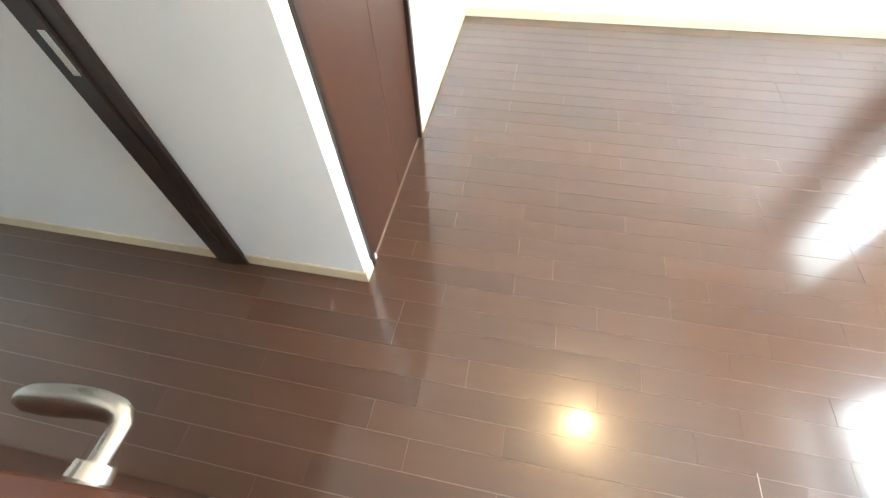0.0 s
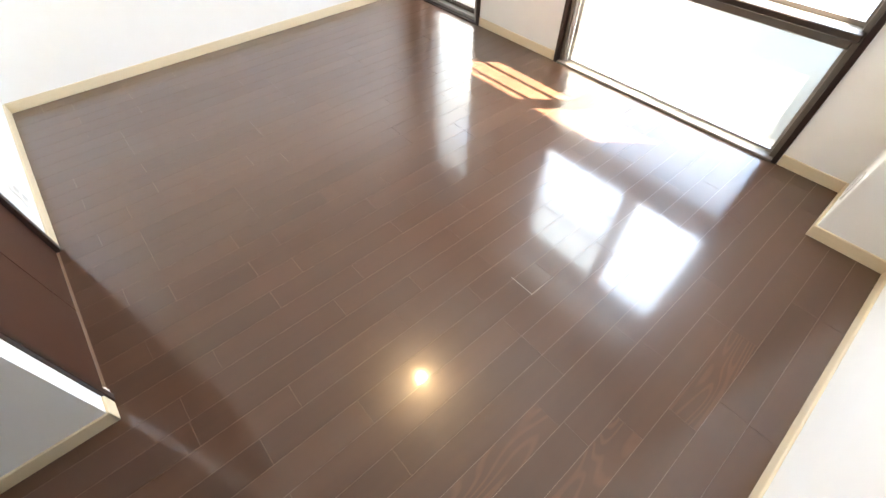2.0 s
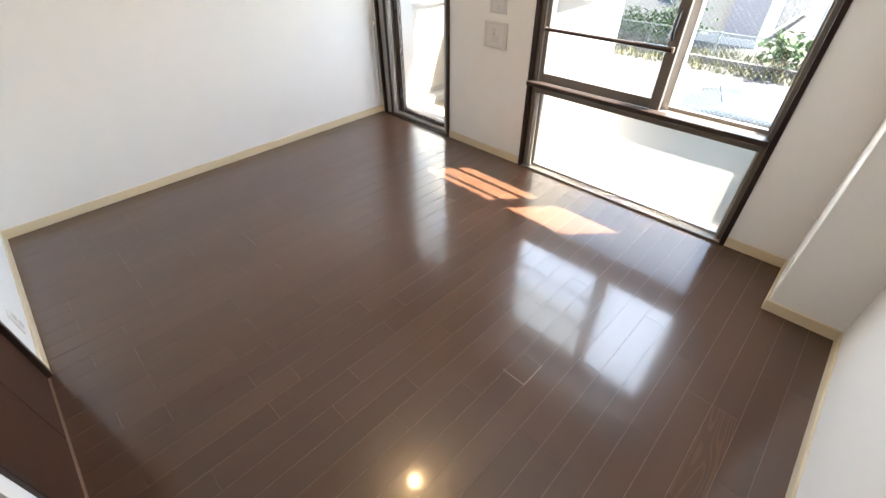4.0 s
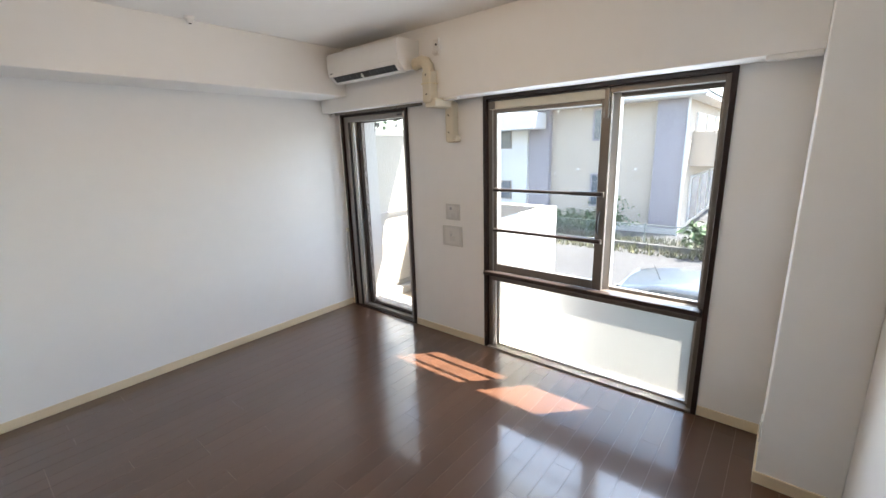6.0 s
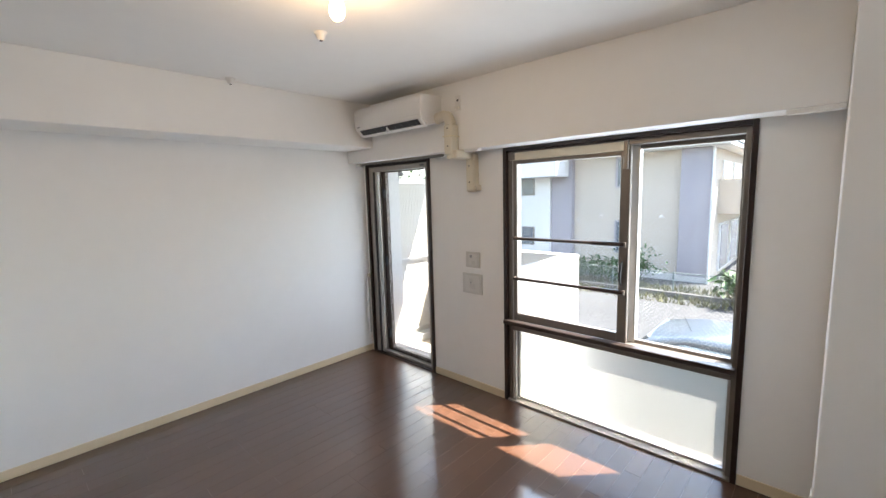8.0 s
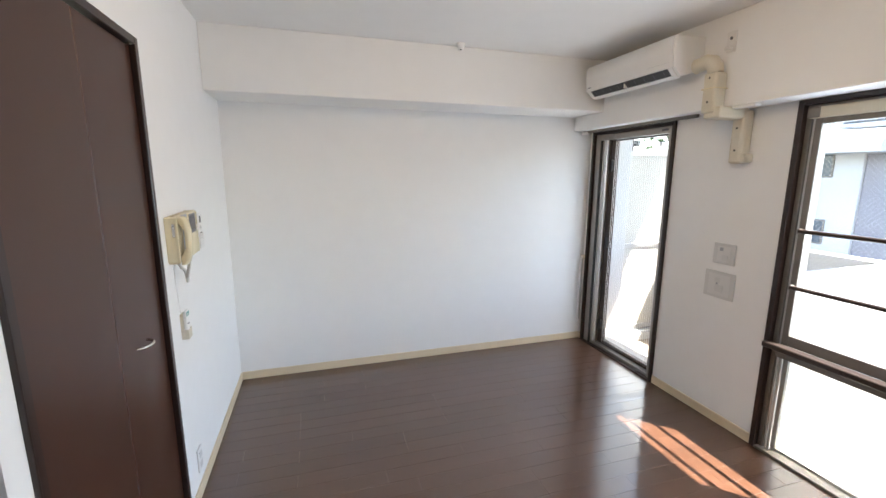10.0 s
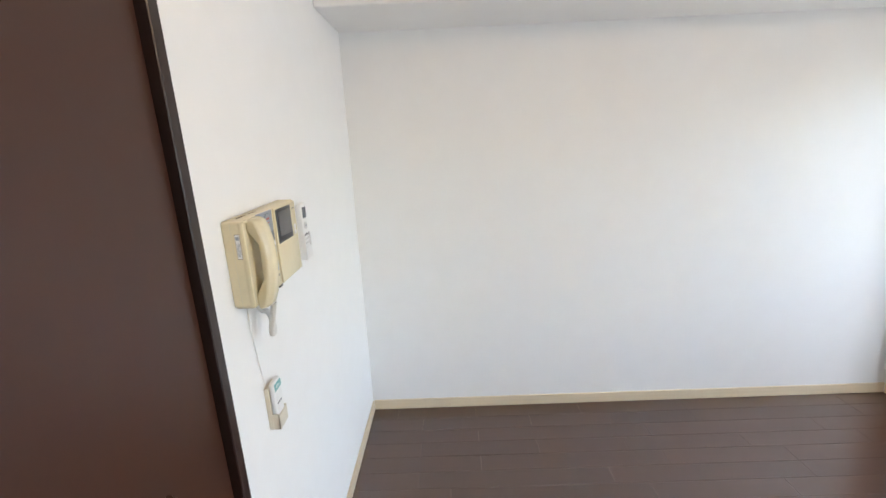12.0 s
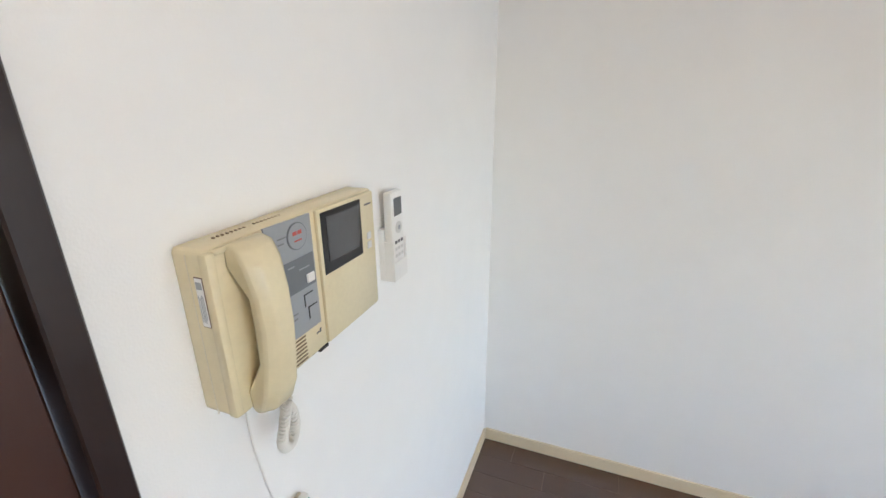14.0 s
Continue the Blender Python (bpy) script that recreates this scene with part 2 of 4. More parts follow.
# ---- mesh helpers ----
def box(bm, x0, x1, y0, y1, z0, z1, bevel=0.0, seg=1):
    made = bmesh.ops.create_cube(bm, size=1.0)["verts"]
    bmesh.ops.scale(bm, vec=(x1 - x0, y1 - y0, z1 - z0), verts=made)
    bmesh.ops.translate(bm, vec=((x0 + x1) / 2, (y0 + y1) / 2, (z0 + z1) / 2), verts=made)
    if bevel:
        edges = {e for v in made for e in v.link_edges}
        bmesh.ops.bevel(bm, geom=list(edges), offset=bevel, segments=seg, affect="EDGES", profile=0.5)
    return bm


def boxes(*dims, bevel=0.0, seg=1):
    bm = bmesh.new()
    for d in dims:
        box(bm, *d, bevel=bevel, seg=seg)
    return bm


def rod(bm, a, b, r, sides=12, r2=None):
    a, b = Vector(a), Vector(b)
    m = Matrix.Translation((a + b) / 2) @ (b - a).to_track_quat("Z", "Y").to_matrix().to_4x4()
    bmesh.ops.create_cone(bm, cap_ends=True, segments=sides, radius1=r, radius2=r if r2 is None else r2, depth=(b - a).length, matrix=m)
    return bm


def tube(bm, points, r, sides=10, flat=1.0):
    """A swept tube with capped ends along a smooth row of points; flat squashes it in its second direction."""
    pts = [Vector(p) for p in points]
    rings, side = [], None
    for i, p in enumerate(pts):
        way = (pts[min(i + 1, len(pts) - 1)] - pts[max(i - 1, 0)]).normalized()
        if side is None:
            side = way.orthogonal().normalized()
        side = (side - way * side.dot(way)).normalized()
        up = way.cross(side)
        rad = r[i] if isinstance(r, (list, tuple)) else r
        rings.append([bm.verts.new(p + side * math.cos(k * math.tau / sides) * rad + up * math.sin(k * math.tau / sides) * rad * flat) for k in range(sides)])
    for a, b in zip(rings, rings[1:]):
        for k in range(sides):
            bm.faces.new((a[k], a[(k + 1) % sides], b[(k + 1) % sides], b[k]))
    bm.faces.new(rings[0][::-1])
    bm.faces.new(rings[-1])
    return bm


def prism(bm, outline, axis, a, b, bevel=0.0):
    """Extrudes a closed outline of pairs along an axis (0: x with pairs y,z; 1: y with pairs x,z; 2: z with pairs x,y)."""
    def at(p, w):
        return (w, p[0], p[1]) if axis == 0 else (p[0], w, p[1]) if axis == 1 else (p[0], p[1], w)
    lo = [bm.verts.new(at(p, a)) for p in outline]
    hi = [bm.verts.new(at(p, b)) for p in outline]
    faces = [bm.faces.new(lo), bm.faces.new(hi)]
    for i in range(len(lo)):
        j = (i + 1) % len(lo)
        faces.append(bm.faces.new((lo[i], lo[j], hi[j], hi[i])))
    bmesh.ops.recalc_face_normals(bm, faces=faces)
    if bevel:
        bmesh.ops.bevel(bm, geom=list({e for f in faces for e in f.edges}), offset=bevel, segments=2, affect="EDGES", profile=0.5)
    return bm


def mesh_of(name, bm, material, smooth=False):
    me = bpy.data.meshes.new(name)
    bm.to_mesh(me)
    bm.free()
    me.materials.append(material)
    if smooth:
        me.polygons.foreach_set("use_smooth", [True] * len(me.polygons))
        me.set_sharp_from_angle(angle=radians(40))
    return me


def part(name, bm, material, parent, label="", smooth=False):
    ob = new(name, mesh_of(name, bm, material, smooth))
    ob.parent = parent
    up = parent
    base = Vector((0, 0, 0))
    while up is not None:
        base += up.location
        up = up.parent
    ob.data.transform(Matrix.Translation(-base))
    return tagged(ob, label)


def setting(name, bm, material, label, category):
    return tagged(new(name, mesh_of(name, bm, material)), label, category, kind="structure")


def thing(name, base, label, category, group="", kind=""):
    ob = new(name)
    ob.empty_display_size = 0.1
    ob.location = base
    return tagged(ob, label, category, group, kind)


# ---- large structure ----
WX, NY, CZ = 3.035, 3.845, 2.455   # window wall, blank wall, ceiling
setting("wall_west", boxes((-0.12, 0, 1.475, 1.545, 0, CZ), (-0.12, 0, 2.441, NY + 0.12, 0, CZ), (-0.12, 0, 1.545, 2.441, 2.07, CZ)), PAPER, "white papered wall beside the dark closet", "wall")
setting("wall_north", boxes((0, WX + 0.16, NY, NY + 0.12, 0, CZ)), PAPER, "plain white papered wall without openings", "wall")
setting("wall_south", boxes((-0.72, WX, -0.12, 0, 0, CZ)), PAPER, "plain white papered wall", "wall")
setting("wall_east", boxes((WX, WX + 0.16, -0.12, 0.61, 0, CZ), (WX, WX + 0.16, 2.125, 2.90, 0, CZ), (WX, WX + 0.16, 3.80, NY, 0, CZ),
                           (WX, WX + 0.16, 0.61, 2.125, 1.955, CZ), (WX, WX + 0.16, 2.90, 3.80, 1.945, CZ)), PAPER, "white papered wall with window and balcony door", "wall")
setting("wall_hall_north", boxes((-2.4, -0.12, 1.475, 1.595, 0, CZ)), PAPER, "white papered hallway wall ending at the room", "wall")
setting("wall_hall_door", boxes((-0.66, -0.56, 0, 0.555, 0, CZ), (-0.66, -0.56, 0.555, 1.475, 2.06, CZ)), PAPER, "white papered wall round the room door", "wall")
setting("wall_hall_south", boxes((-2.4, -0.66, 0.44, 0.555, 0, CZ)), PAPER, "white papered hallway wall", "wall")
setting("wall_hall_end", boxes((-2.5, -2.4, 0.44, 1.595, 0, CZ)), PAPER, "white papered hallway end wall", "wall")
setting("ceiling", boxes((-2.5, WX + 0.16, -0.12, NY + 0.12, CZ, CZ + 0.1)), CEIL, "white papered ceiling", "ceiling")
setting("beam_north", boxes((0, 2.85, 3.45, NY, 2.072, CZ), bevel=0.004), PAPER, "white papered ceiling beam along the blank wall", "beam")
setting("beam_east", boxes((2.85, WX, 0.30, NY, 1.957, CZ), bevel=0.004), PAPER, "white papered beam above window and balcony door", "beam")
setting("beam_south", boxes((0, 2.613, 0, 0.10, 2.112, CZ), bevel=0.004), PAPER, "white papered ceiling beam", "beam")
setting("column", boxes((2.613, WX, 0, 0.30, 0, CZ), bevel=0.003), PAPER, "white papered square column in the corner", "column")
setting("subfloor", boxes((-2.5, WX + 0.02, -0.12, NY, -0.12, -0.0012)), JOINT, "joints between dark floor planks, coloured pale as if catching window light", "floor")


def skirting(x0, x1, y0, y1):
    bm = bmesh.new()
    box(bm, x0, x1, y0, y1, 0, 0.062, bevel=0.002)
    return setting("baseboard", bm, BASE, "cream wood-print baseboard", "baseboard")


T = 0.009
skirting(T, WX - T, NY - T, NY)
skirting(0, T, 2.445, NY - T)
skirting(0, T, 1.475 - T, 1.542)
skirting(-0.545, T, 1.475 - T, 1.475)
skirting(-2.4, -0.675, 1.475 - T, 1.475)
skirting(WX - T, WX, 3.805, NY - T)
skirting(WX - T, WX, 2.128, 2.897)
skirting(WX - T, WX, 0.30 + T, 0.607)
skirting(2.613, WX, 0.30, 0.30 + T)
skirting(2.613 - T, 2.613, T, 0.30 + T)
skirting(-0.55, 2.613, 0, T)

# ---- the big window ----
win = thing("window_1", (WX, 1.37, 0), "dark-cased aluminium window with wired upper panes and frosted lower pane", "window", kind="structure")
part("casing", boxes((3.018, 3.10, 2.100, 2.127, 0, 1.957), (3.018, 3.10, 0.608, 0.635, 0, 1.957), (3.018, 3.10, 0.635, 2.100, 1.930, 1.957), bevel=0.002), CASING, win, "espresso brown wood casing")
part("window_frame", boxes((3.05, 3.19, 2.075, 2.099, 0, 1.929), (3.05, 3.19, 0.636, 0.662, 0, 1.929), (3.05, 3.19, 0.662, 2.075, 1.895, 1.929), (3.02, 3.19, 0.636, 2.099, -0.001, 0.014), bevel=0.002), ALU, win, "bronze anodised outer frame")
part("track", boxes((3.055, 3.066, 2.040, 2.050, 0.014, 0.575), (3.055, 3.085, 2.060, 2.068, 0.014, 1.895), (3.10, 3.12, 2.048, 2.060, 0.014, 1.895)), ALULIGHT, win, "pale guide tracks")
tr = part("transom", boxes((3.045, 3.19, 0.662, 2.075, 0.578, 0.648), bevel=0.004), ALU, win, "bronze cross rail")
part("lip", boxes((2.990, 3.044, 0.640, 2.118, 0.630, 0.661), bevel=0.004), ALUDARK, tr)
sash = part("sash", boxes((3.058, 3.09, 2.030, 2.072, 0.655, 1.895), (3.058, 3.09, 1.225, 1.285, 0.655, 1.895), (3.058, 3.09, 1.285, 2.030, 0.655, 0.715), (3.058, 3.09, 1.285, 2.030, 1.835, 1.895), bevel=0.003), ALU, win, "bronze sliding sash")
part("screen_cassette", boxes((3.040, 3.075, 1.235, 2.085, 1.862, 1.918), bevel=0.006, seg=2), DUCTPLASTIC, sash, "beige roller screen cassette")
part("cassette_cap", boxes((3.036, 3.078, 2.035, 2.092, 1.865, 1.916), (3.036, 3.078, 1.235, 1.262, 1.75, 1.925), bevel=0.003), ALU, sash)
p = part("pane", boxes((3.070, 3.076, 1.283, 2.032, 0.712, 1.838)), GLASS, sash)
p.visible_shadow = False
part("fixed_stile", boxes((3.13, 3.185, 1.195, 1.262, 0.648, 1.895), bevel=0.003), ALULIGHT, win, "pale outer stile")
part("pane_bead", boxes((3.135, 3.165, 0.662, 0.680, 0.648, 1.895), (3.135, 3.165, 0.680, 1.195, 1.870, 1.895), (3.135, 3.165, 0.680, 1.195, 0.648, 0.668)), ALU, win)
p = part("pane", boxes((3.147, 3.153, 0.678, 1.198, 0.664, 1.872)), GLASS, win)
p.visible_shadow = False
part("frosted_pane", boxes((3.110, 3.116, 0.662, 2.075, 0.014, 0.578)), FROST, win, "frosted lower pane glowing with daylight")
part("lower_bead", boxes((3.09, 3.109, 2.030, 2.048, 0.014, 0.578), (3.09, 3.109, 0.662, 0.680, 0.014, 0.578), (3.09, 3.109, 0.68, 2.03, 0.014, 0.026)), ALULIGHT, win)


def guard_bar(z):
    bm = bmesh.new()
    rod(bm, (3.046, 2.05, z), (3.046, 1.26, z), 0.012)
    bar = part("guard_bar", bm, ALUDARK, win, "dark bronze guard bar", smooth=True)
    bm = bmesh.new()
    rod(bm, (3.046, 1.45, z), (3.046, 1.245, z), 0.0155)
    part("sleeve", bm, CASING, bar, smooth=True)
    bm = boxes((3.036, 3.060, 2.038, 2.056, z - 0.014, z + 0.014), (3.036, 3.060, 1.236, 1.254, z - 0.016, z + 0.016), bevel=0.003)
    part("bracket", bm, ALU, bar)


guard_bar(1.290)
guard_bar(0.985)
bm = bmesh.new()
tube(bm, [(3.050, 1.262, 1.03), (3.036, 1.266, 1.07), (3.030, 1.264, 1.11), (3.034, 1.260, 1.16), (3.050, 1.256, 1.185)], [0.006, 0.009, 0.010, 0.008, 0.006], 8)
part("latch", bm, BLACK, win, "dark crescent latch handle", smooth=True)


def wire_lattice(x, y0, y1, z0, z1, parent, step=0.026, r=0.00027):
    """Diagonal wires cast into a pane."""
    bm = bmesh.new()
    w, h = y1 - y0, z1 - z0
    for sign in (1, -1):
        k = -int(h / step) - 1
        while k * step < w + h:
            c = k * step
            k += 1
            # points along y = c + s*v with v from 0 to h
            a, b = max(0.0, -c), min(h, w - c)
            if b - a < 0.01:
                continue
            ya, yb = c + a, c + b
            if sign < 0:
                ya, yb = w - ya, w - yb
            rod(bm, (x, y0 + ya, z0 + a), (x, y0 + yb, z0 + b), r, 3)
    ob = part("wire_mesh", bm, WIRE, parent, "fine diagonal wire cast in the glass")
    ob["kind"] = "stuff"
    return ob


wire_lattice(3.073, 1.285, 2.03, 0.715, 1.835, sash)
wire_lattice(3.150, 0.680, 1.195, 0.668, 1.870, win)

# ---- the balcony door ----
bd = thing("door_1", (WX, 3.35, 0), "narrow glazed balcony door in bronze aluminium with dark casing", "door", kind="structure")
part("casing", boxes((3.018, 3.10, 3.775, 3.802, 0, 1.948), (3.018, 3.10, 2.898, 2.925, 0, 1.948), (3.018, 3.10, 2.925, 3.775, 1.922, 1.948), (3.016, 3.10, 2.898, 3.802, -0.001, 0.010), bevel=0.002), CASING, bd, "espresso brown wood casing")
part("door_frame", boxes((3.04, 3.19, 3.715, 3.774, 0.01, 1.921), (3.04, 3.19, 2.926, 2.962, 0.01, 1.921), (3.04, 3.19, 2.962, 3.715, 1.872, 1.921), (3.05, 3.19, 2.962, 3.715, 0.010, 0.035), bevel=0.003), ALUGREY, bd, "grey-bronze anodised frame")
# black strip stands in for the shade in the gap beside the track
part("gap_shade", boxes((3.043, 3.062, 3.690, 3.7145, 0.012, 1.872)), BLACK, bd)
part("track", boxes((3.050, 3.075, 3.668, 3.690, 0.035, 1.872), (3.07, 3.10, 3.640, 3.652, 0.035, 1.872), (3.045, 3.06, 2.962, 2.972, 0.035, 1.872)), ALULIGHT, bd, "pale screen guide track")
leaf = part("door_leaf", boxes((3.09, 3.13, 3.575, 3.638, 0.035, 1.872), (3.09, 3.13, 2.972, 3.000, 0.035, 1.872), (3.09, 3.13, 3.0, 3.575, 0.035, 0.075), (3.09, 3.13, 3.0, 3.575, 1.862, 1.872), bevel=0.003), ALUDARK, bd, "dark bronze hinged leaf")
p = part("pane", boxes((3.107, 3.113, 2.998, 3.577, 0.072, 1.864)), GLASS, leaf)
p.visible_shadow = False
for z in (0.22, 0.98, 1.66):
    bm = bmesh.new()
    rod(bm, (3.078, 3.604, z - 0.05), (3.078, 3.604, z + 0.05), 0.011)
    box(bm, 3.078, 3.092, 3.585, 3.625, z - 0.045, z + 0.045)
    part("hinge", bm, BLACK, leaf, smooth=True)
part("latch_box", boxes((3.070, 3.09, 2.972, 2.992, 0.86, 0.98), bevel=0.003), ALU, leaf)
bm = bmesh.new()
for k in range(27):
    rod(bm, (3.078, 3.010 + k * 0.021, 0.06), (3.078, 3.010 + k * 0.021, 1.868), 0.0011, 4)
part("pleat_threads", bm, SCREENTHREAD, bd, "fine upright threads of a pleated insect screen")["kind"] = "stuff"
part("closer_label", boxes((3.036, 3.040, 2.975, 3.03, 1.890, 1.905)), PRINT, bd)

# pull rod of the screen, beside the door
pr = thing("screen_pull_rod", (WX - 0.03, 3.815, 0.17), "slim white pull rod hooked beside the balcony door", "rod")
bm = bmesh.new()
rod(bm, (WX - 0.052, 3.812, 0.17), (WX - 0.052, 3.812, 0.77), 0.0075)
tube(bm, [(WX - 0.052, 3.812, 0.765), (WX - 0.050, 3.812, 0.79), (WX - 0.040, 3.812, 0.808), (WX - 0.026, 3.812, 0.812)], 0.0055, 10)
part("rod", bm, WHITEPLASTIC, pr, smooth=True)
bm = bmesh.new()
rod(bm, (WX - 0.024, 3.826, 0.20), (WX - 0.024, 3.826, 0.79), 0.006)
part("cord_guide", bm, ALULIGHT, pr, smooth=True)
part("bracket", boxes((WX - 0.034, WX, 3.803, 3.838, 0.795, 0.830), bevel=0.004), DUCTPLASTIC, pr)

# curtain rail and strips below the beam
cr = thing("curtain_rail", (2.95, 3.3, 1.957), "thin bronze curtain rail under the beam above the balcony door", "curtain rail")
part("rail", boxes((2.935, 2.962, 2.66, 3.83, 1.938, 1.957), bevel=0.002), ALU, cr)
part("slot", boxes((2.943, 2.953, 2.665, 3.825, 1.9355, 1.9385)), BLACK, cr)
part("end_stop", boxes((2.930, 2.967, 3.76, 3.842, 1.926, 1.950), bevel=0.004), WHITEPLASTIC, cr)
st = thing("cable_cover", (2.87, 0.4, 1.957), "white painted plastic strip under the beam", "cable cover")
part("cover", boxes((2.852, 2.90, 0.303, 0.50, 1.936, 1.957), bevel=0.004), WHITEPLASTIC, st)
st = thing("cable_cover", (2.87, 2.3, 1.957), "white painted plastic strip under the beam by the duct", "cable cover")
part("cover", boxes((2.852, 2.90, 2.23, 2.36, 1.940, 1.957), bevel=0.004), WHITEPLASTIC, st)

# ---- closet ----
cl = thing("closet_doors", (0, 2.01, 0), "dark brown veneer bifold closet doors, closed, in a dark frame", "closet")
part("frame", boxes((-0.11, 0.012, 1.546, 1.575, 0, 2.072), (-0.11, 0.012, 2.413, 2.442, 0, 2.072), (-0.11, 0.012, 1.575, 2.413, 2.043, 2.072), bevel=0.002), CASING, cl, "espresso door frame")
l1 = part("leaf", boxes((-0.034, -0.006, 1.580, 2.0175, 0.008, 2.036), bevel=0.0025), CLOSET, cl, "plain brown veneer leaf")
l2 = part("leaf", boxes((-0.034, -0.006, 2.0205, 2.408, 0.008, 2.036), bevel=0.0025), CLOSET, cl, "plain brown veneer leaf")
bm = bmesh.new()
tube(bm, [(-0.006 + 0.034 * math.sin(k * math.pi / 12), 2.140 + 0.047 * (1 - math.cos(k * math.pi / 12)), 0.972) for k in range(13)], 0.0055, 8)
part("handle", bm, STEEL, l2, "arched nickel handle", smooth=True)
part("top_pivot", boxes((-0.028, 0.004, 2.385, 2.405, 2.036, 2.043)), STEEL, cl)
part("bottom_pivot", boxes((-0.03, 0.006, 1.585, 1.60, 0.0, 0.03), bevel=0.002), WHITEPLASTIC, cl)

# ---- door to the hallway ----
hd = thing("door_2", (-0.6, 1.0, 0), "dark brown room door standing open, with nickel lever handle", "door", kind="structure")
part("door_frame", boxes((-0.675, -0.60, 1.446, 1.474, 0, 2.06), (-0.60, -0.545, 1.455, 1.474, 0, 2.06), (-0.675, -0.558, 0.556, 0.622, 0, 2.06), (-0.675, -0.545, 0.622, 1.446, 2.035, 2.06), bevel=0.002), CASING, hd, "espresso door frame")
part("strike_plate", boxes((-0.635, -0.61, 1.4435, 1.4465, 0.90, 1.02)), STEEL, hd, "steel strike plate")
lf = part("leaf", boxes((-0.555, 0.200, 0.586, 0.622, 0.008, 2.03), bevel=0.002), CLOSET, hd, "dark brown veneer leaf")
bm = bmesh.new()
rod(bm, (0.125, 0.622, 0.955), (0.125, 0.640, 0.955), 0.025, 28, 0.023)
rose = part("rose", bm, STEEL, lf, smooth=True)
# lever: a straight neck, a tight corner, and a broad paddle that tapers to a rounded end
bm = bmesh.new()
tube(bm, [(0.125, 0.638, 0.955), (0.125, 0.672, 0.955), (0.124, 0.684, 0.955), (0.119, 0.692, 0.955), (0.108, 0.697, 0.955), (0.085, 0.699, 0.956), (0.052, 0.697, 0.957), (0.015, 0.693, 0.957), (-0.012, 0.690, 0.957), (-0.026, 0.688, 0.957), (-0.032, 0.687, 0.957)],
     [0.0125, 0.0125, 0.0135, 0.0150, 0.0165, 0.0185, 0.0205, 0.0205, 0.0180, 0.0125, 0.004], 18)
part("lever", bm, STEEL, rose, "worn nickel lever", smooth=True)

# ---- air conditioner and its duct ----
ac = thing("air_conditioner", (2.85, 3.0, 2.15), "white wall-mounted air conditioner above the balcony door", "air conditioner")
Y0, Y1 = 2.57, 3.39
bm = bmesh.new()
prism(bm, [(2.85, 2.192), (2.716, 2.153), (2.690, 2.151), (2.642, 2.198), (2.630, 2.29), (2.634, 2.350), (2.652, 2.370), (2.85, 2.376)], 1, Y0, Y1, bevel=0.004)
part("body", bm, WHITEPLASTIC, ac, smooth=True)
bm = bmesh.new()
prism(bm, [(2.6285, 2.194), (2.6185, 2.29), (2.6225, 2.350), (2.640, 2.371), (2.646, 2.365), (2.636, 2.348), (2.631, 2.29), (2.641, 2.194)], 1, Y0 + 0.004, Y1 - 0.004)
part("front_panel", bm, WHITEPLASTIC, ac, "slightly bowed white front panel", smooth=True)
bm = bmesh.new()
prism(bm, [(2.6390, 2.192), (2.6760, 2.156), (2.684, 2.163), (2.648, 2.198)], 1, Y0 + 0.035, Y1 - 0.05)
part("outlet_slot", bm, BLACK, ac, "dark air outlet")
for k in range(9):
    y = Y0 + 0.09 + k * 0.08
    bm = bmesh.new()
    prism(bm, [(2.6400, 2.189), (2.6740, 2.156), (2.680, 2.162), (2.646, 2.194)], 1, y, y + 0.003)
    part("vane", bm, PRINT, ac)
bm = bmesh.new()
prism(bm, [(2.672, 2.153), (2.708, 2.143), (2.710, 2.147), (2.676, 2.158)], 1, Y0 + 0.025, Y1 - 0.02)
part("flap", bm, WHITEPLASTIC, ac, "white louvre flap ajar")
part("flap_arm", boxes((2.646, 2.676, 2.99, 2.996, 2.156, 2.190)), WHITEPLASTIC, ac)
for y in (Y0 + 0.020, Y1 - 0.050):
    bm = bmesh.new()
    prism(bm, [(2.6360, 2.194), (2.6760, 2.153), (2.686, 2.160), (2.648, 2.200)], 1, y, y + 0.03)
    part("outlet_end", bm, WHITEPLASTIC, ac)
part("badge", boxes((2.6245, 2.634, 3.32, 3.36, 2.216, 2.222)), PRINT, ac)
part("seam", boxes((2.6235, 2.633, Y0 + 0.03, Y0 + 0.20, 2.224, 2.2255)), GREYPLATE, ac)

du = thing("duct_cover", (2.84, 2.48, 1.6), "ivory plastic pipe cover running from the air conditioner into the wall", "pipe cover")
bm = bmesh.new()
tube(bm, [(2.80, 2.575, 2.205), (2.80, 2.500, 2.215), (2.80, 2.465, 2.203), (2.80, 2.445, 2.175), (2.80, 2.439, 2.14)], 0.042, 14)
part("elbow", bm, DUCTPLASTIC, du, smooth=True)
part("upper_cover", boxes((2.762, 2.85, 2.400, 2.480, 1.925, 2.145), bevel=0.014, seg=3), DUCTPLASTIC, du)
part("joint_collar", boxes((2.758, 2.851, 2.396, 2.484, 2.055, 2.060)), CREAMPLASTIC, du)
part("cross_cover", boxes((2.775, 3.00, 2.365, 2.470, 1.895, 1.957), bevel=0.012, seg=2), DUCTPLASTIC, du)
bm = boxes((2.955, WX, 2.355, 2.435, 1.645, 1.945), bevel=0.02, seg=3)
part("lower_cover", bm, DUCTPLASTIC, du)
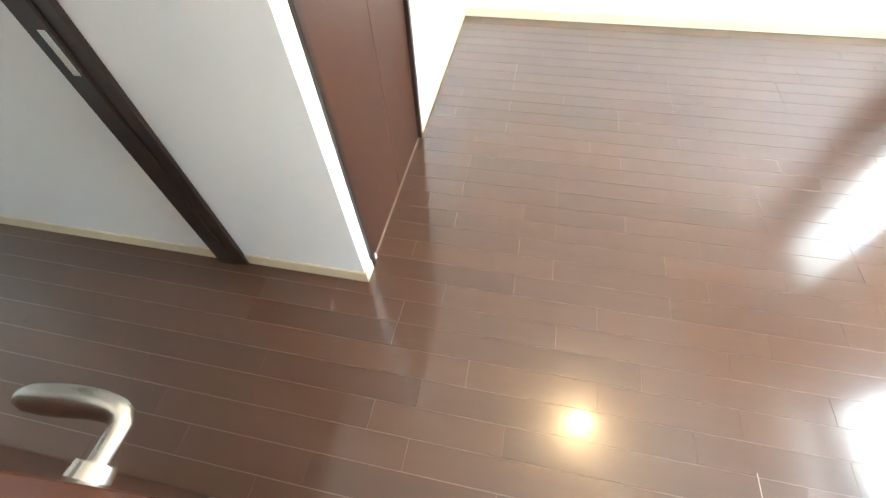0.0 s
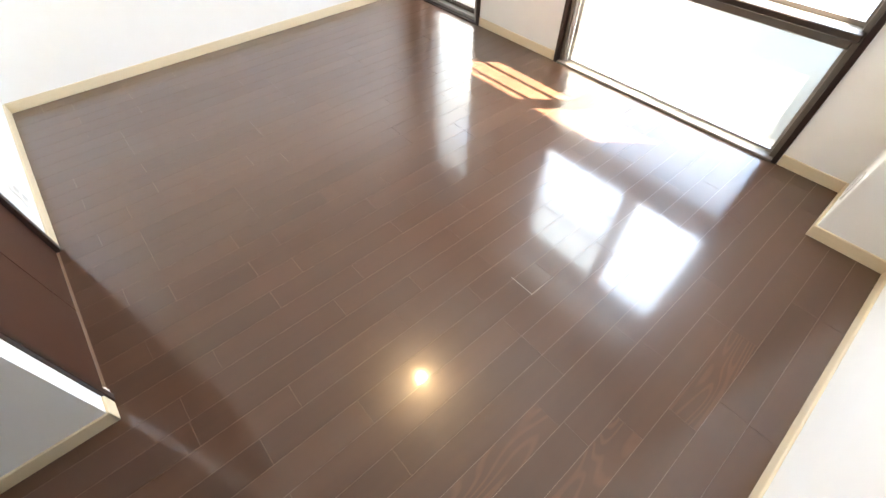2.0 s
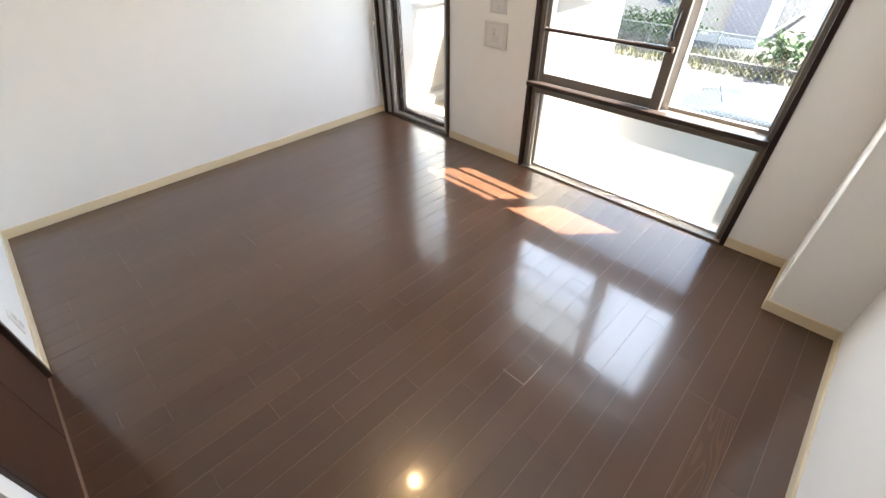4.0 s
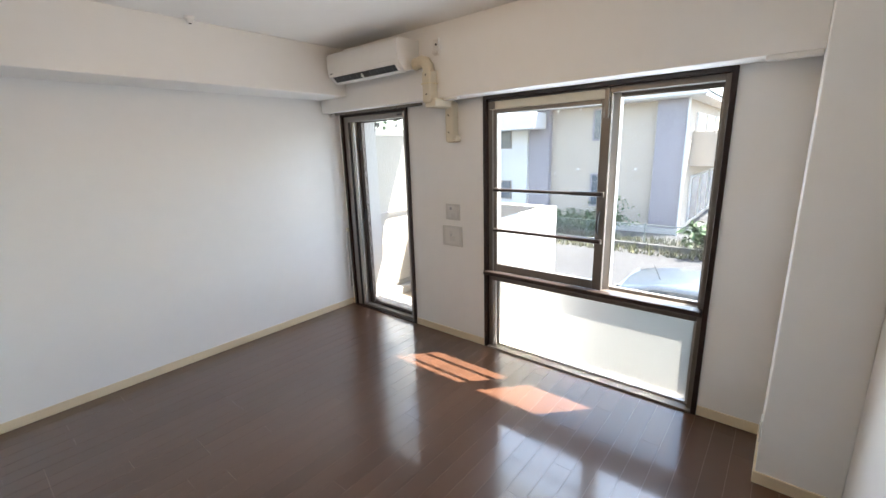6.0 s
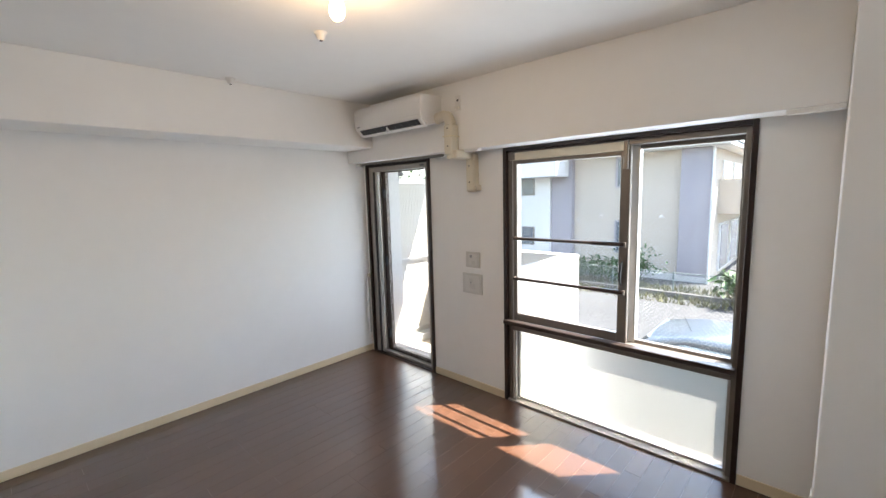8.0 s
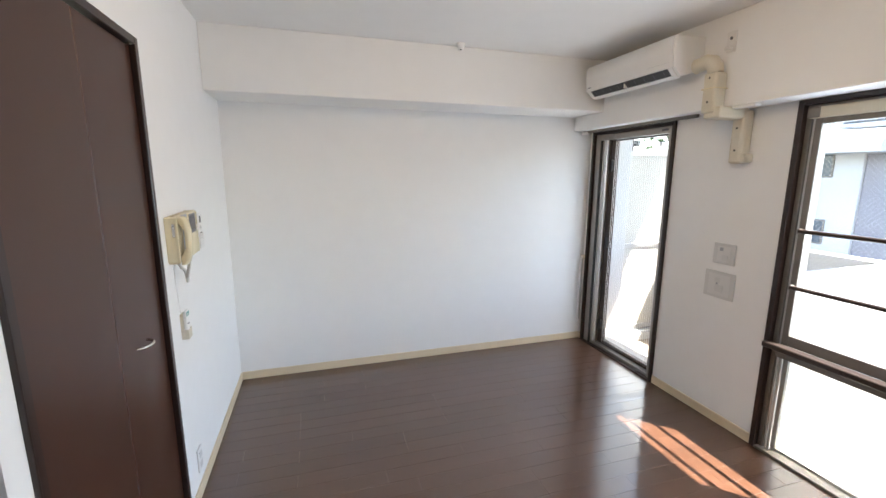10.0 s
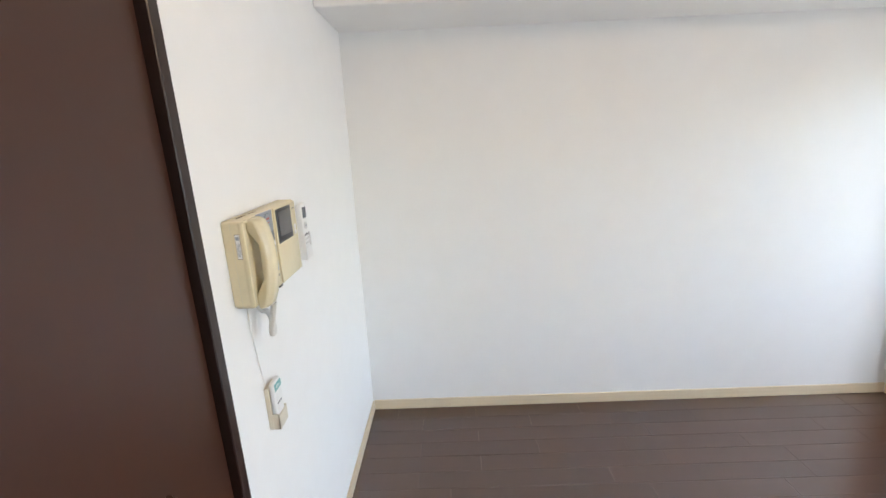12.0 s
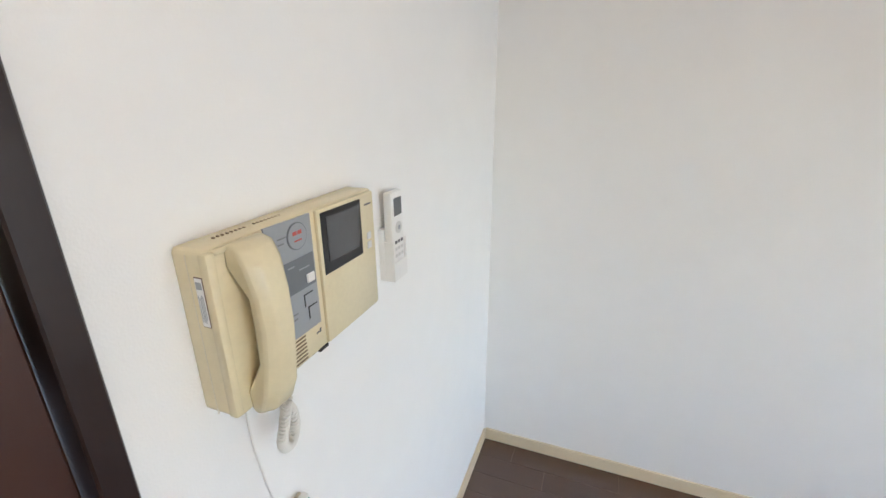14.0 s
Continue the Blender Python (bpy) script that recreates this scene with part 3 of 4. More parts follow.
for y, z, x in ((2.439, 2.115, 2.7605), (2.439, 1.985, 2.7605), (2.395, 1.845, 2.9535), (2.395, 1.72, 2.9535)):
    bm = bmesh.new()
    rod(bm, (x, y, z), (x + 0.004, y, z), 0.006, 10)
    part("screw", bm, BLACK, du)
bm = bmesh.new()
box(bm, 2.965, WX, 2.335, 2.375, 1.65, 1.70, bevel=0.012, seg=2)
part("end_putty", bm, DUCTPLASTIC, du, smooth=True)

# ---- wall plates ----
op = thing("socket_plate", (2.85, 2.42, 2.27), "small white socket plate on the beam beside the air conditioner", "socket")
part("plate", boxes((2.842, 2.85, 2.372, 2.428, 2.245, 2.355), bevel=0.003), WHITEPLASTIC, op)
part("plug", boxes((2.815, 2.842, 2.382, 2.418, 2.252, 2.275), bevel=0.004), WHITEPLASTIC, op)
bm = bmesh.new()
rod(bm, (2.838, 2.40, 2.318), (2.843, 2.40, 2.318), 0.008)
part("socket_hole", bm, PRINT, op)


def wall_plate(name, y0, y1, z0, z1, label, cells):
    pl = thing(name, (WX, (y0 + y1) / 2, z0), label, "socket", "plates by the window")
    part("plate", boxes((WX - 0.010, WX, y0, y1, z0, z1), bevel=0.004, seg=2), GREYPLATE, pl)
    part("bezel", boxes((WX - 0.0115, WX - 0.0098, y0 + 0.03, y1 - 0.03, z0 + 0.018, z1 - 0.018)), BEZEL, pl)
    for cy, cz, w, h in cells:
        part("insert", boxes((WX - 0.0145, WX - 0.011, cy - w, cy + w, cz - h, cz + h), bevel=0.001), GREYPANEL if w < 0.012 else GREYPLATE, pl)
    return pl


wall_plate("telephone_plate", 2.362, 2.506, 1.032, 1.162, "pearl grey telephone and aerial plate on the wall", [(2.45, 1.125, 0.011, 0.011), (2.425, 1.072, 0.020, 0.018)])
wall_plate("power_socket_plate", 2.342, 2.545, 0.812, 0.982, "large pearl grey double power socket plate on the wall", [(2.455, 0.925, 0.018, 0.016), (2.44, 0.875, 0.028, 0.022), (2.455, 0.905, 0.006, 0.006)])

lo = thing("socket_plate", (0, 2.645, 0.12), "white power socket plate low on the wall", "socket")
part("plate", boxes((0, 0.008, 2.61, 2.68, 0.12, 0.24), bevel=0.003), WHITEPLASTIC, lo)
for z in (0.155, 0.205):
    part("socket_insert", boxes((0.008, 0.0105, 2.628, 2.662, z - 0.014, z + 0.014)), GREYPLATE, lo)
co = thing("socket_plate", (2.7, 0.30, 0.14), "white socket plate on the side of the column", "socket")
part("plate", boxes((2.70, 2.77, 0.30, 0.308, 0.16, 0.28), bevel=0.003), WHITEPLASTIC, co)
part("socket_insert", boxes((2.718, 2.752, 0.308, 0.3105, 0.19, 0.25)), GREYPLATE, co)

# ---- ceiling fittings ----
for x, y in ((1.615, 3.385), (1.64, 2.27)):
    hk = thing("ceiling_hook", (x, y, CZ), "white ceiling hook socket for a drying pole", "ceiling hook", "hooks in the ceiling")
    bm = bmesh.new()
    rod(bm, (x, y, CZ - 0.012), (x, y, CZ), 0.030, 20, 0.034)
    part("flange", bm, WHITEPLASTIC, hk, smooth=True)
    bm = bmesh.new()
    rod(bm, (x, y, CZ - 0.038), (x, y, CZ - 0.012), 0.016, 20, 0.026)
    part("collar", bm, WHITEPLASTIC, hk, smooth=True)
    bm = bmesh.new()
    rod(bm, (x, y, CZ - 0.041), (x, y, CZ - 0.037), 0.008, 12)
    part("keyhole", bm, BLACK, hk)

bl = thing("light_bulb", (BULB[0], BULB[1], CZ), "bare lit incandescent bulb in a ceiling socket", "light bulb")
bm = bmesh.new()
rod(bm, (BULB[0], BULB[1], CZ - 0.02), (BULB[0], BULB[1], CZ), 0.045, 24)
part("ceiling_rose", bm, WHITEPLASTIC, bl, smooth=True)
bm = bmesh.new()
rod(bm, (BULB[0], BULB[1], CZ - 0.075), (BULB[0], BULB[1], CZ - 0.02), 0.020, 20)
part("socket", bm, DUCTPLASTIC, bl, smooth=True)
bm = bmesh.new()
prof = [(0.013, -0.070), (0.014, -0.088), (0.021, -0.105), (0.028, -0.125), (0.030, -0.142), (0.026, -0.160), (0.016, -0.171), (0.004, -0.175)]
rings = [[bm.verts.new((BULB[0] + r * math.cos(k * math.tau / 20), BULB[1] + r * math.sin(k * math.tau / 20), CZ + h)) for k in range(20)] for r, h in prof]
for a, b in zip(rings, rings[1:]):
    for k in range(20):
        bm.faces.new((a[k], b[k], b[(k + 1) % 20], a[(k + 1) % 20]))
bm.faces.new(rings[-1][::-1])
gb = part("glass_bulb", bm, BULBGLASS, bl, "glowing warm glass", smooth=True)
gb.visible_shadow = False

# ---- intercom ----
ic = thing("intercom", (0, 2.69, 1.19), "yellowed cream video intercom with a corded handset on the wall", "intercom")
bm = bmesh.new()
prism(bm, [(2.531, 1.200), (2.541, 1.190), (2.846, 1.193), (2.853, 1.200), (2.853, 1.396), (2.848, 1.401), (2.535, 1.394), (2.531, 1.390)], 0, 0.0, 0.043, bevel=0.0035)
part("body", bm, CREAMPLASTIC, ic, smooth=True)
part("back_seam", boxes((0.0200, 0.0206, 2.5305, 2.5320, 1.196, 1.388)), DUCTPLASTIC, ic)
part("cradle_side", boxes((0.036, 0.0490, 2.5305, 2.542, 1.197, 1.391), bevel=0.003, seg=2), CREAMPLASTIC, ic, smooth=True)
part("cradle_top", boxes((0.036, 0.048, 2.542, 2.602, 1.386, 1.3925), bevel=0.002), CREAMPLASTIC, ic, smooth=True)
part("cradle_rib", boxes((0.036, 0.047, 2.6070, 2.6105, 1.196, 1.391), bevel=0.002), CREAMPLASTIC, ic, smooth=True)
bm = bmesh.new()
prism(bm, [(2.703, 1.196), (2.846, 1.197), (2.850, 1.202), (2.850, 1.395), (2.846, 1.398), (2.703, 1.396)], 0, 0.042, 0.0485, bevel=0.0025)
cover = part("screen_cover", bm, CREAMPLASTIC, ic, "cream screen cover", smooth=True)
part("screen_frame", boxes((0.047, 0.0500, 2.709, 2.809, 1.301, 1.391), bevel=0.001), BLACK, cover)
part("screen", boxes((0.0500, 0.0508, 2.719, 2.799, 1.318, 1.383)), SCREENGLASS, cover, "dark grey glass screen")
for z in (1.310, 1.326):
    part("side_button", boxes((0.048, 0.0505, 2.824, 2.836, z - 0.006, z + 0.006), bevel=0.001), GREYPLATE, cover)
part("mark", boxes((0.0484, 0.0492, 2.822, 2.840, 1.377, 1.3795)), PRINT, cover)
panel = part("control_panel", boxes((0.042, 0.0450, 2.611, 2.693, 1.236, 1.395)), GREYPANEL, ic, "grey printed control panel")
part("dark_band", boxes((0.0449, 0.0462, 2.622, 2.690, 1.299, 1.343)), GREYDARK, panel)
part("call_button", boxes((0.0461, 0.0490, 2.671, 2.687, 1.304, 1.317), bevel=0.0015), WHITEPLASTIC, panel)
bm = bmesh.new()
rod(bm, (0.0449, 2.664, 1.372), (0.0462, 2.664, 1.372), 0.0180, 28)
ring = part("alarm_ring", bm, GREYDARK, panel, smooth=True)
bm = bmesh.new()
rod(bm, (0.0452, 2.664, 1.372), (0.0468, 2.664, 1.372), 0.0166, 28)
part("alarm_button", bm, GREYPANEL, ring, smooth=True)
for y in (2.659, 2.668):
    part("red_print", boxes((0.0467, 0.0470, y - 0.0038, y + 0.0038, 1.374, 1.379)), RED, ring)
part("red_print", boxes((0.0467, 0.0470, 2.657, 2.671, 1.3655, 1.3675)), RED, ring)
for z, y in ((1.282, 2.672), (1.262, 2.678)):
    part("key_mark", boxes((0.0449, 0.0458, y - 0.008, y - 0.0065, z - 0.010, z + 0.008), (0.0449, 0.0458, y - 0.0065, y + 0.010, z + 0.0065, z + 0.008)), BLACK, panel)
for y0, y1, z in ((2.630, 2.645, 1.376), (2.630, 2.640, 1.369), (2.632, 2.650, 1.270), (2.634, 2.648, 1.263), (2.660, 2.680, 1.327), (2.640, 2.652, 1.335)):
    part("print_line", boxes((0.0462, 0.0465, y0, y1, z - 0.0009, z + 0.0009)) if z > 1.3 and z < 1.343 else boxes((0.0449, 0.0453, y0, y1, z - 0.0009, z + 0.0009)), PALEPRINT if z < 1.3 or z > 1.35 else GREYPANEL, panel)
for k in range(7):
    part("speaker_slot", boxes((0.042, 0.0436, 2.634, 2.660, 1.196 + k * 0.0056, 1.1982 + k * 0.0056)), SLOT, ic)
part("key_symbol", boxes((0.042, 0.0434, 2.683, 2.693, 1.220, 1.2225), (0.042, 0.0434, 2.690, 2.6935, 1.2225, 1.226)), PRINT, ic)
part("release_catch", boxes((0.030, 0.044, 2.686, 2.706, 1.188, 1.194), bevel=0.001), BLACK, ic)
lb = part("side_label", boxes((0.0275, 0.0385, 2.5301, 2.5312, 1.310, 1.366)), BASEPRINT, ic, "white paper label with a brown border")
part("label_paper", boxes((0.0281, 0.0379, 2.5298, 2.5302, 1.3110, 1.3650)), WHITEPLASTIC, lb)
for x0, x1, z0, z1 in ((0.0292, 0.0368, 1.353, 1.361), (0.0294, 0.0302, 1.315, 1.346), (0.0316, 0.0325, 1.316, 1.344), (0.0336, 0.0344, 1.315, 1.347), (0.0355, 0.0362, 1.319, 1.346)):
    part("label_print", boxes((x0, x1, 2.5295, 2.5299, z0, z1)), GREYPANEL, lb)
for y0 in (2.565, 2.622):
    for k in range(8):
        part("top_vent", boxes((0.019, 0.0225, y0 + k * 0.006, y0 + 0.0018 + k * 0.006, 1.3935, 1.3962 + (y0 - 2.53) * 0.011)), SLOT, ic)
# handset: an arched bar with thick ends
bm = bmesh.new()
prof = [(1.180, 0.058, 0.020), (1.190, 0.070, 0.0245), (1.215, 0.079, 0.0255), (1.255, 0.085, 0.0235), (1.295, 0.088, 0.0225), (1.335, 0.086, 0.0235), (1.370, 0.079, 0.0255), (1.388, 0.071, 0.0250), (1.394, 0.062, 0.021)]
rings = []
for z, x, w in prof:
    w *= 1.04
    low = 0.043 if (z < 1.22 or z > 1.36) else 0.064
    ring_pts = [(x, -w * 0.52), (x - 0.011, -w), (low, -w), (low, w), (x - 0.011, w), (x, w * 0.52), (x + 0.001, 0)]
    rings.append([bm.verts.new((px, 2.582 + py, z)) for px, py in ring_pts])
for a, b in zip(rings, rings[1:]):
    for k in range(7):
        bm.faces.new((a[k], a[(k + 1) % 7], b[(k + 1) % 7], b[k]))
bm.faces.new(rings[0][::-1])
bm.faces.new(rings[-1])
bmesh.ops.recalc_face_normals(bm, faces=bm.faces[:])
hs = part("handset", bm, CREAMPLASTIC, ic, "cream arched handset hung in its cradle", smooth=True)
mod = hs.modifiers.new("round", "BEVEL")
mod.width, mod.segments, mod.limit_method, mod.angle_limit = 0.003, 2, "ANGLE", radians(35)
# coiled cord: out of the handset, down in a narrow loop and back up to the body
bm = bmesh.new()
pts = []
N = 640
for i in range(N + 1):
    u = i / N
    if u < 0.16:
        k = u / 0.16
        y_, z_ = 2.590 - 0.0053 * k, 1.184 - 0.041 * k
    elif u < 0.84:
        a = radians(150 + 300 * (u - 0.16) / 0.68)
        y_, z_ = 2.602 + 0.020 * math.cos(a), 1.128 + 0.030 * math.sin(a)
    else:
        k = (u - 0.84) / 0.16
        y_, z_ = 2.602 - 0.020 * k, 1.158 + 0.030 * k
    w = u * math.tau * 48
    pts.append(Vector((0.064 - 0.040 * u + math.cos(w) * 0.0055, y_ + math.sin(w) * 0.0055, z_ + 0.002 * math.sin(w))))
tube(bm, pts, 0.0022, 5)
part("coiled_cord", bm, CORDGREY, ic, "pale grey coiled cord in a loop", smooth=True)
bm = bmesh.new()
tube(bm, [(0.004, 2.578, 1.192), (0.004, 2.580, 1.10), (0.004, 2.590, 1.02), (0.004, 2.602, 0.955)], 0.0016, 6)
part("thin_wire", bm, WHITEPLASTIC, ic, smooth=True)

# ---- remote controls in wall holders ----
rc = thing("remote_control", (0, 2.9720, 1.20), "white air conditioner remote in a wall holder", "remote control")
rb = part("body", boxes((0.012, 0.030, 2.9470, 2.9970, 1.205, 1.372), bevel=0.004, seg=2), WHITEPLASTIC, rc, smooth=True)
part("display", boxes((0.030, 0.0308, 2.9570, 2.9880, 1.325, 1.360)), LCD, rb, "grey display")
bm = bmesh.new()
rod(bm, (0.030, 2.9730, 1.300), (0.0315, 2.9730, 1.300), 0.012, 20)
part("round_button", bm, GREYPLATE, rb, smooth=True)
bm = bmesh.new()
rod(bm, (0.0315, 2.9730, 1.300), (0.0322, 2.9730, 1.300), 0.005, 16)
part("round_button_centre", bm, GREYPANEL, rb)
for r in range(3):
    for c in range(3):
        part("key", boxes((0.030, 0.0316, 2.9560 + c * 0.0125, 2.9640 + c * 0.0125, 1.268 - r * 0.014, 1.275 - r * 0.014), bevel=0.0008), PRINT if r == 0 else GREYPLATE, rb)
part("holder", boxes((0, 0.012, 2.9430, 3.0010, 1.192, 1.300), (0.0301, 0.034, 2.9430, 3.0010, 1.192, 1.232), (0.012, 0.034, 2.9430, 2.9468, 1.192, 1.275), (0.012, 0.034, 2.9972, 3.0010, 1.192, 1.275), (0.012, 0.034, 2.9470, 2.9970, 1.192, 1.2045), bevel=0.001), WHITEPLASTIC, rc, "white plastic wall holder")

rl = thing("light_remote", (0, 2.6230, 0.825), "slim white remote with a green label in a wall holder", "remote control")
rb = part("body", boxes((0.012, 0.026, 2.6000, 2.6440, 0.838, 0.957), bevel=0.003), WHITEPLASTIC, rl, smooth=True)
part("green_label", boxes((0.026, 0.0266, 2.6025, 2.6415, 0.932, 0.952)), GREEN, rb, "green printed label")
part("label_lines", boxes((0.0266, 0.0269, 2.6070, 2.6280, 0.943, 0.9445), (0.0266, 0.0269, 2.6070, 2.6350, 0.938, 0.9395)), WHITEPLASTIC, rb)
for y in (2.6090, 2.6180, 2.6270):
    part("key", boxes((0.026, 0.0268, y, y + 0.005, 0.893, 0.898)), PRINT, rb)
part("holder", boxes((0, 0.012, 2.5960, 2.6480, 0.825, 0.945), (0.0262, 0.030, 2.5960, 2.6480, 0.825, 0.865), (0.012, 0.030, 2.5960, 2.5998, 0.825, 0.870), (0.012, 0.030, 2.6442, 2.6480, 0.825, 0.870), (0.012, 0.0262, 2.6000, 2.6440, 0.825, 0.8375), bevel=0.001), DUCTPLASTIC, rl, "ivory plastic wall holder")

# ---- outside: balcony ----
setting("balcony_floor", boxes((WX + 0.16, 4.24, 2.26, 4.02, -0.26, -0.13)), BALCFLOOR, "sunlit beige balcony floor", "balcony floor")
setting("balcony_parapet_side", boxes((WX + 0.16, 4.36, 2.14, 2.26, -1.95, 1.00), bevel=0.006), CONCRETE, "white coated concrete balcony parapet", "parapet")
setting("balcony_parapet_front", boxes((4.24, 4.36, 2.26, 7.0, -1.95, 1.00), bevel=0.006), CONCRETE, "white coated concrete balcony parapet", "parapet")
# out of view; both depths set by where the sun patches must end
setting("unseen_slab_above", boxes((WX + 0.16, 3.54, -3.0, 1.55, 2.60, 2.78), (WX + 0.16, 4.44, 1.55, 7.0, 2.60, 2.78)), CONCRETE, "unseen concrete slab overhead, shaped to bound the sunlight", "slab")
setting("facade", boxes((WX + 0.0, WX + 0.16, -6.0, -0.12, -1.95, 6.0), (WX, WX + 0.16, NY + 0.12, 9.0, -1.95, 6.0), (WX, WX + 0.16, -0.12, NY + 0.12, CZ + 0.1, 6.0), (WX, WX + 0.16, -0.12, NY + 0.12, -1.95, -0.12)), CONCRETE, "white coated outer wall of the building", "facade")
setting("balcony_upstand", boxes((WX + 0.16, 4.22, 3.86, 4.02, -0.13, -0.045), bevel=0.006), CONCRETE, "white coated concrete upstand under the balcony partition", "upstand")
setting("door_sill_outside", boxes((WX + 0.16, WX + 0.34, 2.88, 3.80, -0.13, -0.004), bevel=0.006), CONCRETE, "pale concrete step outside the balcony door", "sill")
setting("balcony_pillar", boxes((WX + 0.16, 3.53, 3.88, 4.02, -0.13, 2.60), bevel=0.004), CONCRETE, "white coated pillar at the end of the balcony", "pillar")
pn = thing("balcony_partition", (3.7, 3.98, -0.06), "beige balcony partition in an aluminium frame, partly sunlit", "partition")
part("frame", boxes((3.535, 3.60, 3.955, 3.995, -0.045, 1.83), (4.15, 4.20, 3.955, 3.995, -0.045, 1.83), (3.60, 4.15, 3.955, 3.995, 1.765, 1.83), (3.60, 4.15, 3.955, 3.995, 0.846, 0.892), (3.60, 4.15, 3.955, 3.995, -0.035, 0.012), bevel=0.003), ALULIGHT, pn, "pale aluminium frame")
part("upper_board", boxes((3.598, 4.152, 3.970, 3.978, 0.888, 1.768)), BEIGEPANEL, pn)
part("lower_board", boxes((3.598, 4.152, 3.970, 3.978, 0.010, 0.850)), BEIGEPANEL, pn)
part("notice", boxes((3.64, 3.84, 3.966, 3.970, 0.60, 0.74)), WHITEPLASTIC, pn, "faded paper notice")
part("notice_lines", boxes((3.66, 3.82, 3.9645, 3.966, 0.705, 0.713), (3.66, 3.79, 3.9645, 3.966, 0.675, 0.682), (3.66, 3.81, 3.9645, 3.966, 0.645, 0.652)), GREYPLATE, pn)
dr = thing("drying_pole_bracket", (3.55, 3.915, 1.86), "dark metal drying pole bracket outside the balcony door", "bracket")
part("wall_plate", boxes((3.531, 3.546, 3.885, 3.945, 1.80, 1.93), bevel=0.002), ALUDARK, dr)
part("arm", boxes((3.546, 3.90, 3.90, 3.93, 1.860, 1.890), bevel=0.003), ALULIGHT, dr)
part("joint", boxes((3.546, 3.62, 3.89, 3.94, 1.850, 1.900), bevel=0.006), BLACK, dr)
part("end_ring", boxes((3.87, 3.93, 3.885, 3.945, 1.855, 1.895), bevel=0.006), ALULIGHT, dr)

# ---- outside: ground, parked car, fence ----
GZ = -1.95
setting("ground", boxes((WX + 0.16, 400, -300, 300, GZ - 0.2, GZ)), ASPHALT, "pale sunlit concrete parking ground", "ground")
setting("kerb", boxes((15.34, 15.50, -20, 30, GZ, GZ + 0.18), bevel=0.01), KERBSTONE, "grey concrete kerb along the verge", "kerb")


def wheel(parent, x, y):
    bm = bmesh.new()
    rod(bm, (x - 0.095, y, GZ + 0.29), (x + 0.095, y, GZ + 0.29), 0.29, 24)
    w = part("wheel", bm, RUBBER, parent, smooth=True)
    bm = bmesh.new()
    rod(bm, (x - 0.10, y, GZ + 0.29), (x + 0.10, y, GZ + 0.29), 0.18, 18)
    part("rim", bm, STEEL, w)


def car(cx, cy):
    c = thing("car", (cx, cy, GZ), "silver-blue hatchback car parked outside the window", "car")
    # side outline along y, nose towards -y
    side = [(-1.85, 0.30), (-1.90, 0.62), (-1.80, 0.86), (-1.05, 1.00), (-0.35, 1.42), (0.05, 1.49), (0.95, 1.47), (1.45, 1.36), (1.80, 0.98), (1.88, 0.60), (1.84, 0.28)]
    bm = bmesh.new()
    rings = []
    for y, z in side:
        w = 0.80 if z < 1.05 else 0.80 - (z - 1.0) * 0.42
        rings.append((y, z, w))
    n = len(rings)
    left = [bm.verts.new((cx - w, cy + y, GZ + z)) for y, z, w in rings]
    mid = [bm.verts.new((cx, cy + y * 1.015, GZ + z + (0.035 if z > 0.9 else 0.0))) for y, z, w in rings]
    right = [bm.verts.new((cx + w, cy + y, GZ + z)) for y, z, w in rings]
    for a, b in ((left, mid), (mid, right)):
        for i in range(n):
            j = (i + 1) % n
            bm.faces.new((a[i], a[j], b[j], b[i]))
    bm.faces.new(left[::-1])
    bm.faces.new(right)
    bmesh.ops.recalc_face_normals(bm, faces=bm.faces[:])
    bd_ = part("body", bm, CARPAINT, c, smooth=True)
    md = bd_.modifiers.new("round", "BEVEL")
    md.width, md.segments, md.limit_method, md.angle_limit = 0.06, 3, "ANGLE", radians(25)
    for sx in (-1, 1):
        bm = bmesh.new()
        prism(bm, [(cy - 0.85, GZ + 1.03), (cy - 0.25, GZ + 1.37), (cy + 0.95, GZ + 1.39), (cy + 1.40, GZ + 1.28), (cy + 1.55, GZ + 1.03)], 0, cx + sx * 0.70, cx + sx * 0.805)
        part("side_window", bm, CARGLASS, c)
    bm = bmesh.new()
    prism(bm, [(cy - 1.02, GZ + 1.045), (cy - 0.36, GZ + 1.462), (cy - 0.36, GZ + 1.40), (cy - 1.02, GZ + 0.99)], 0, cx - 0.58, cx + 0.58)
    part("windscreen", bm, CARGLASS, c)
    bm = bmesh.new()
    prism(bm, [(cy + 1.49, GZ + 1.385), (cy + 1.83, GZ + 1.04), (cy + 1.76, GZ + 1.0), (cy + 1.44, GZ + 1.34)], 0, cx - 0.56, cx + 0.56)
    part("rear_window", bm, CARGLASS, c)
    bm = bmesh.new()
    rod(bm, (cx - 0.3, cy + 0.95, GZ + 1.49), (cx - 0.3, cy + 1.05, GZ + 1.70), 0.006, 6, 0.003)
    part("aerial", bm, BLACK, c)
    for sx in (-0.72, 0.72):
        for y in (-1.2, 1.15):
            wheel(c, cx + sx, cy + y)
    for sx in (-0.6, 0.6):
        part("tail_light", boxes((cx + sx - 0.12, cx + sx + 0.12, cy + 1.80, cy + 1.90, GZ + 0.78, GZ + 0.96), bevel=0.02), RED, c)
    return c


car(7.5, 0.75)


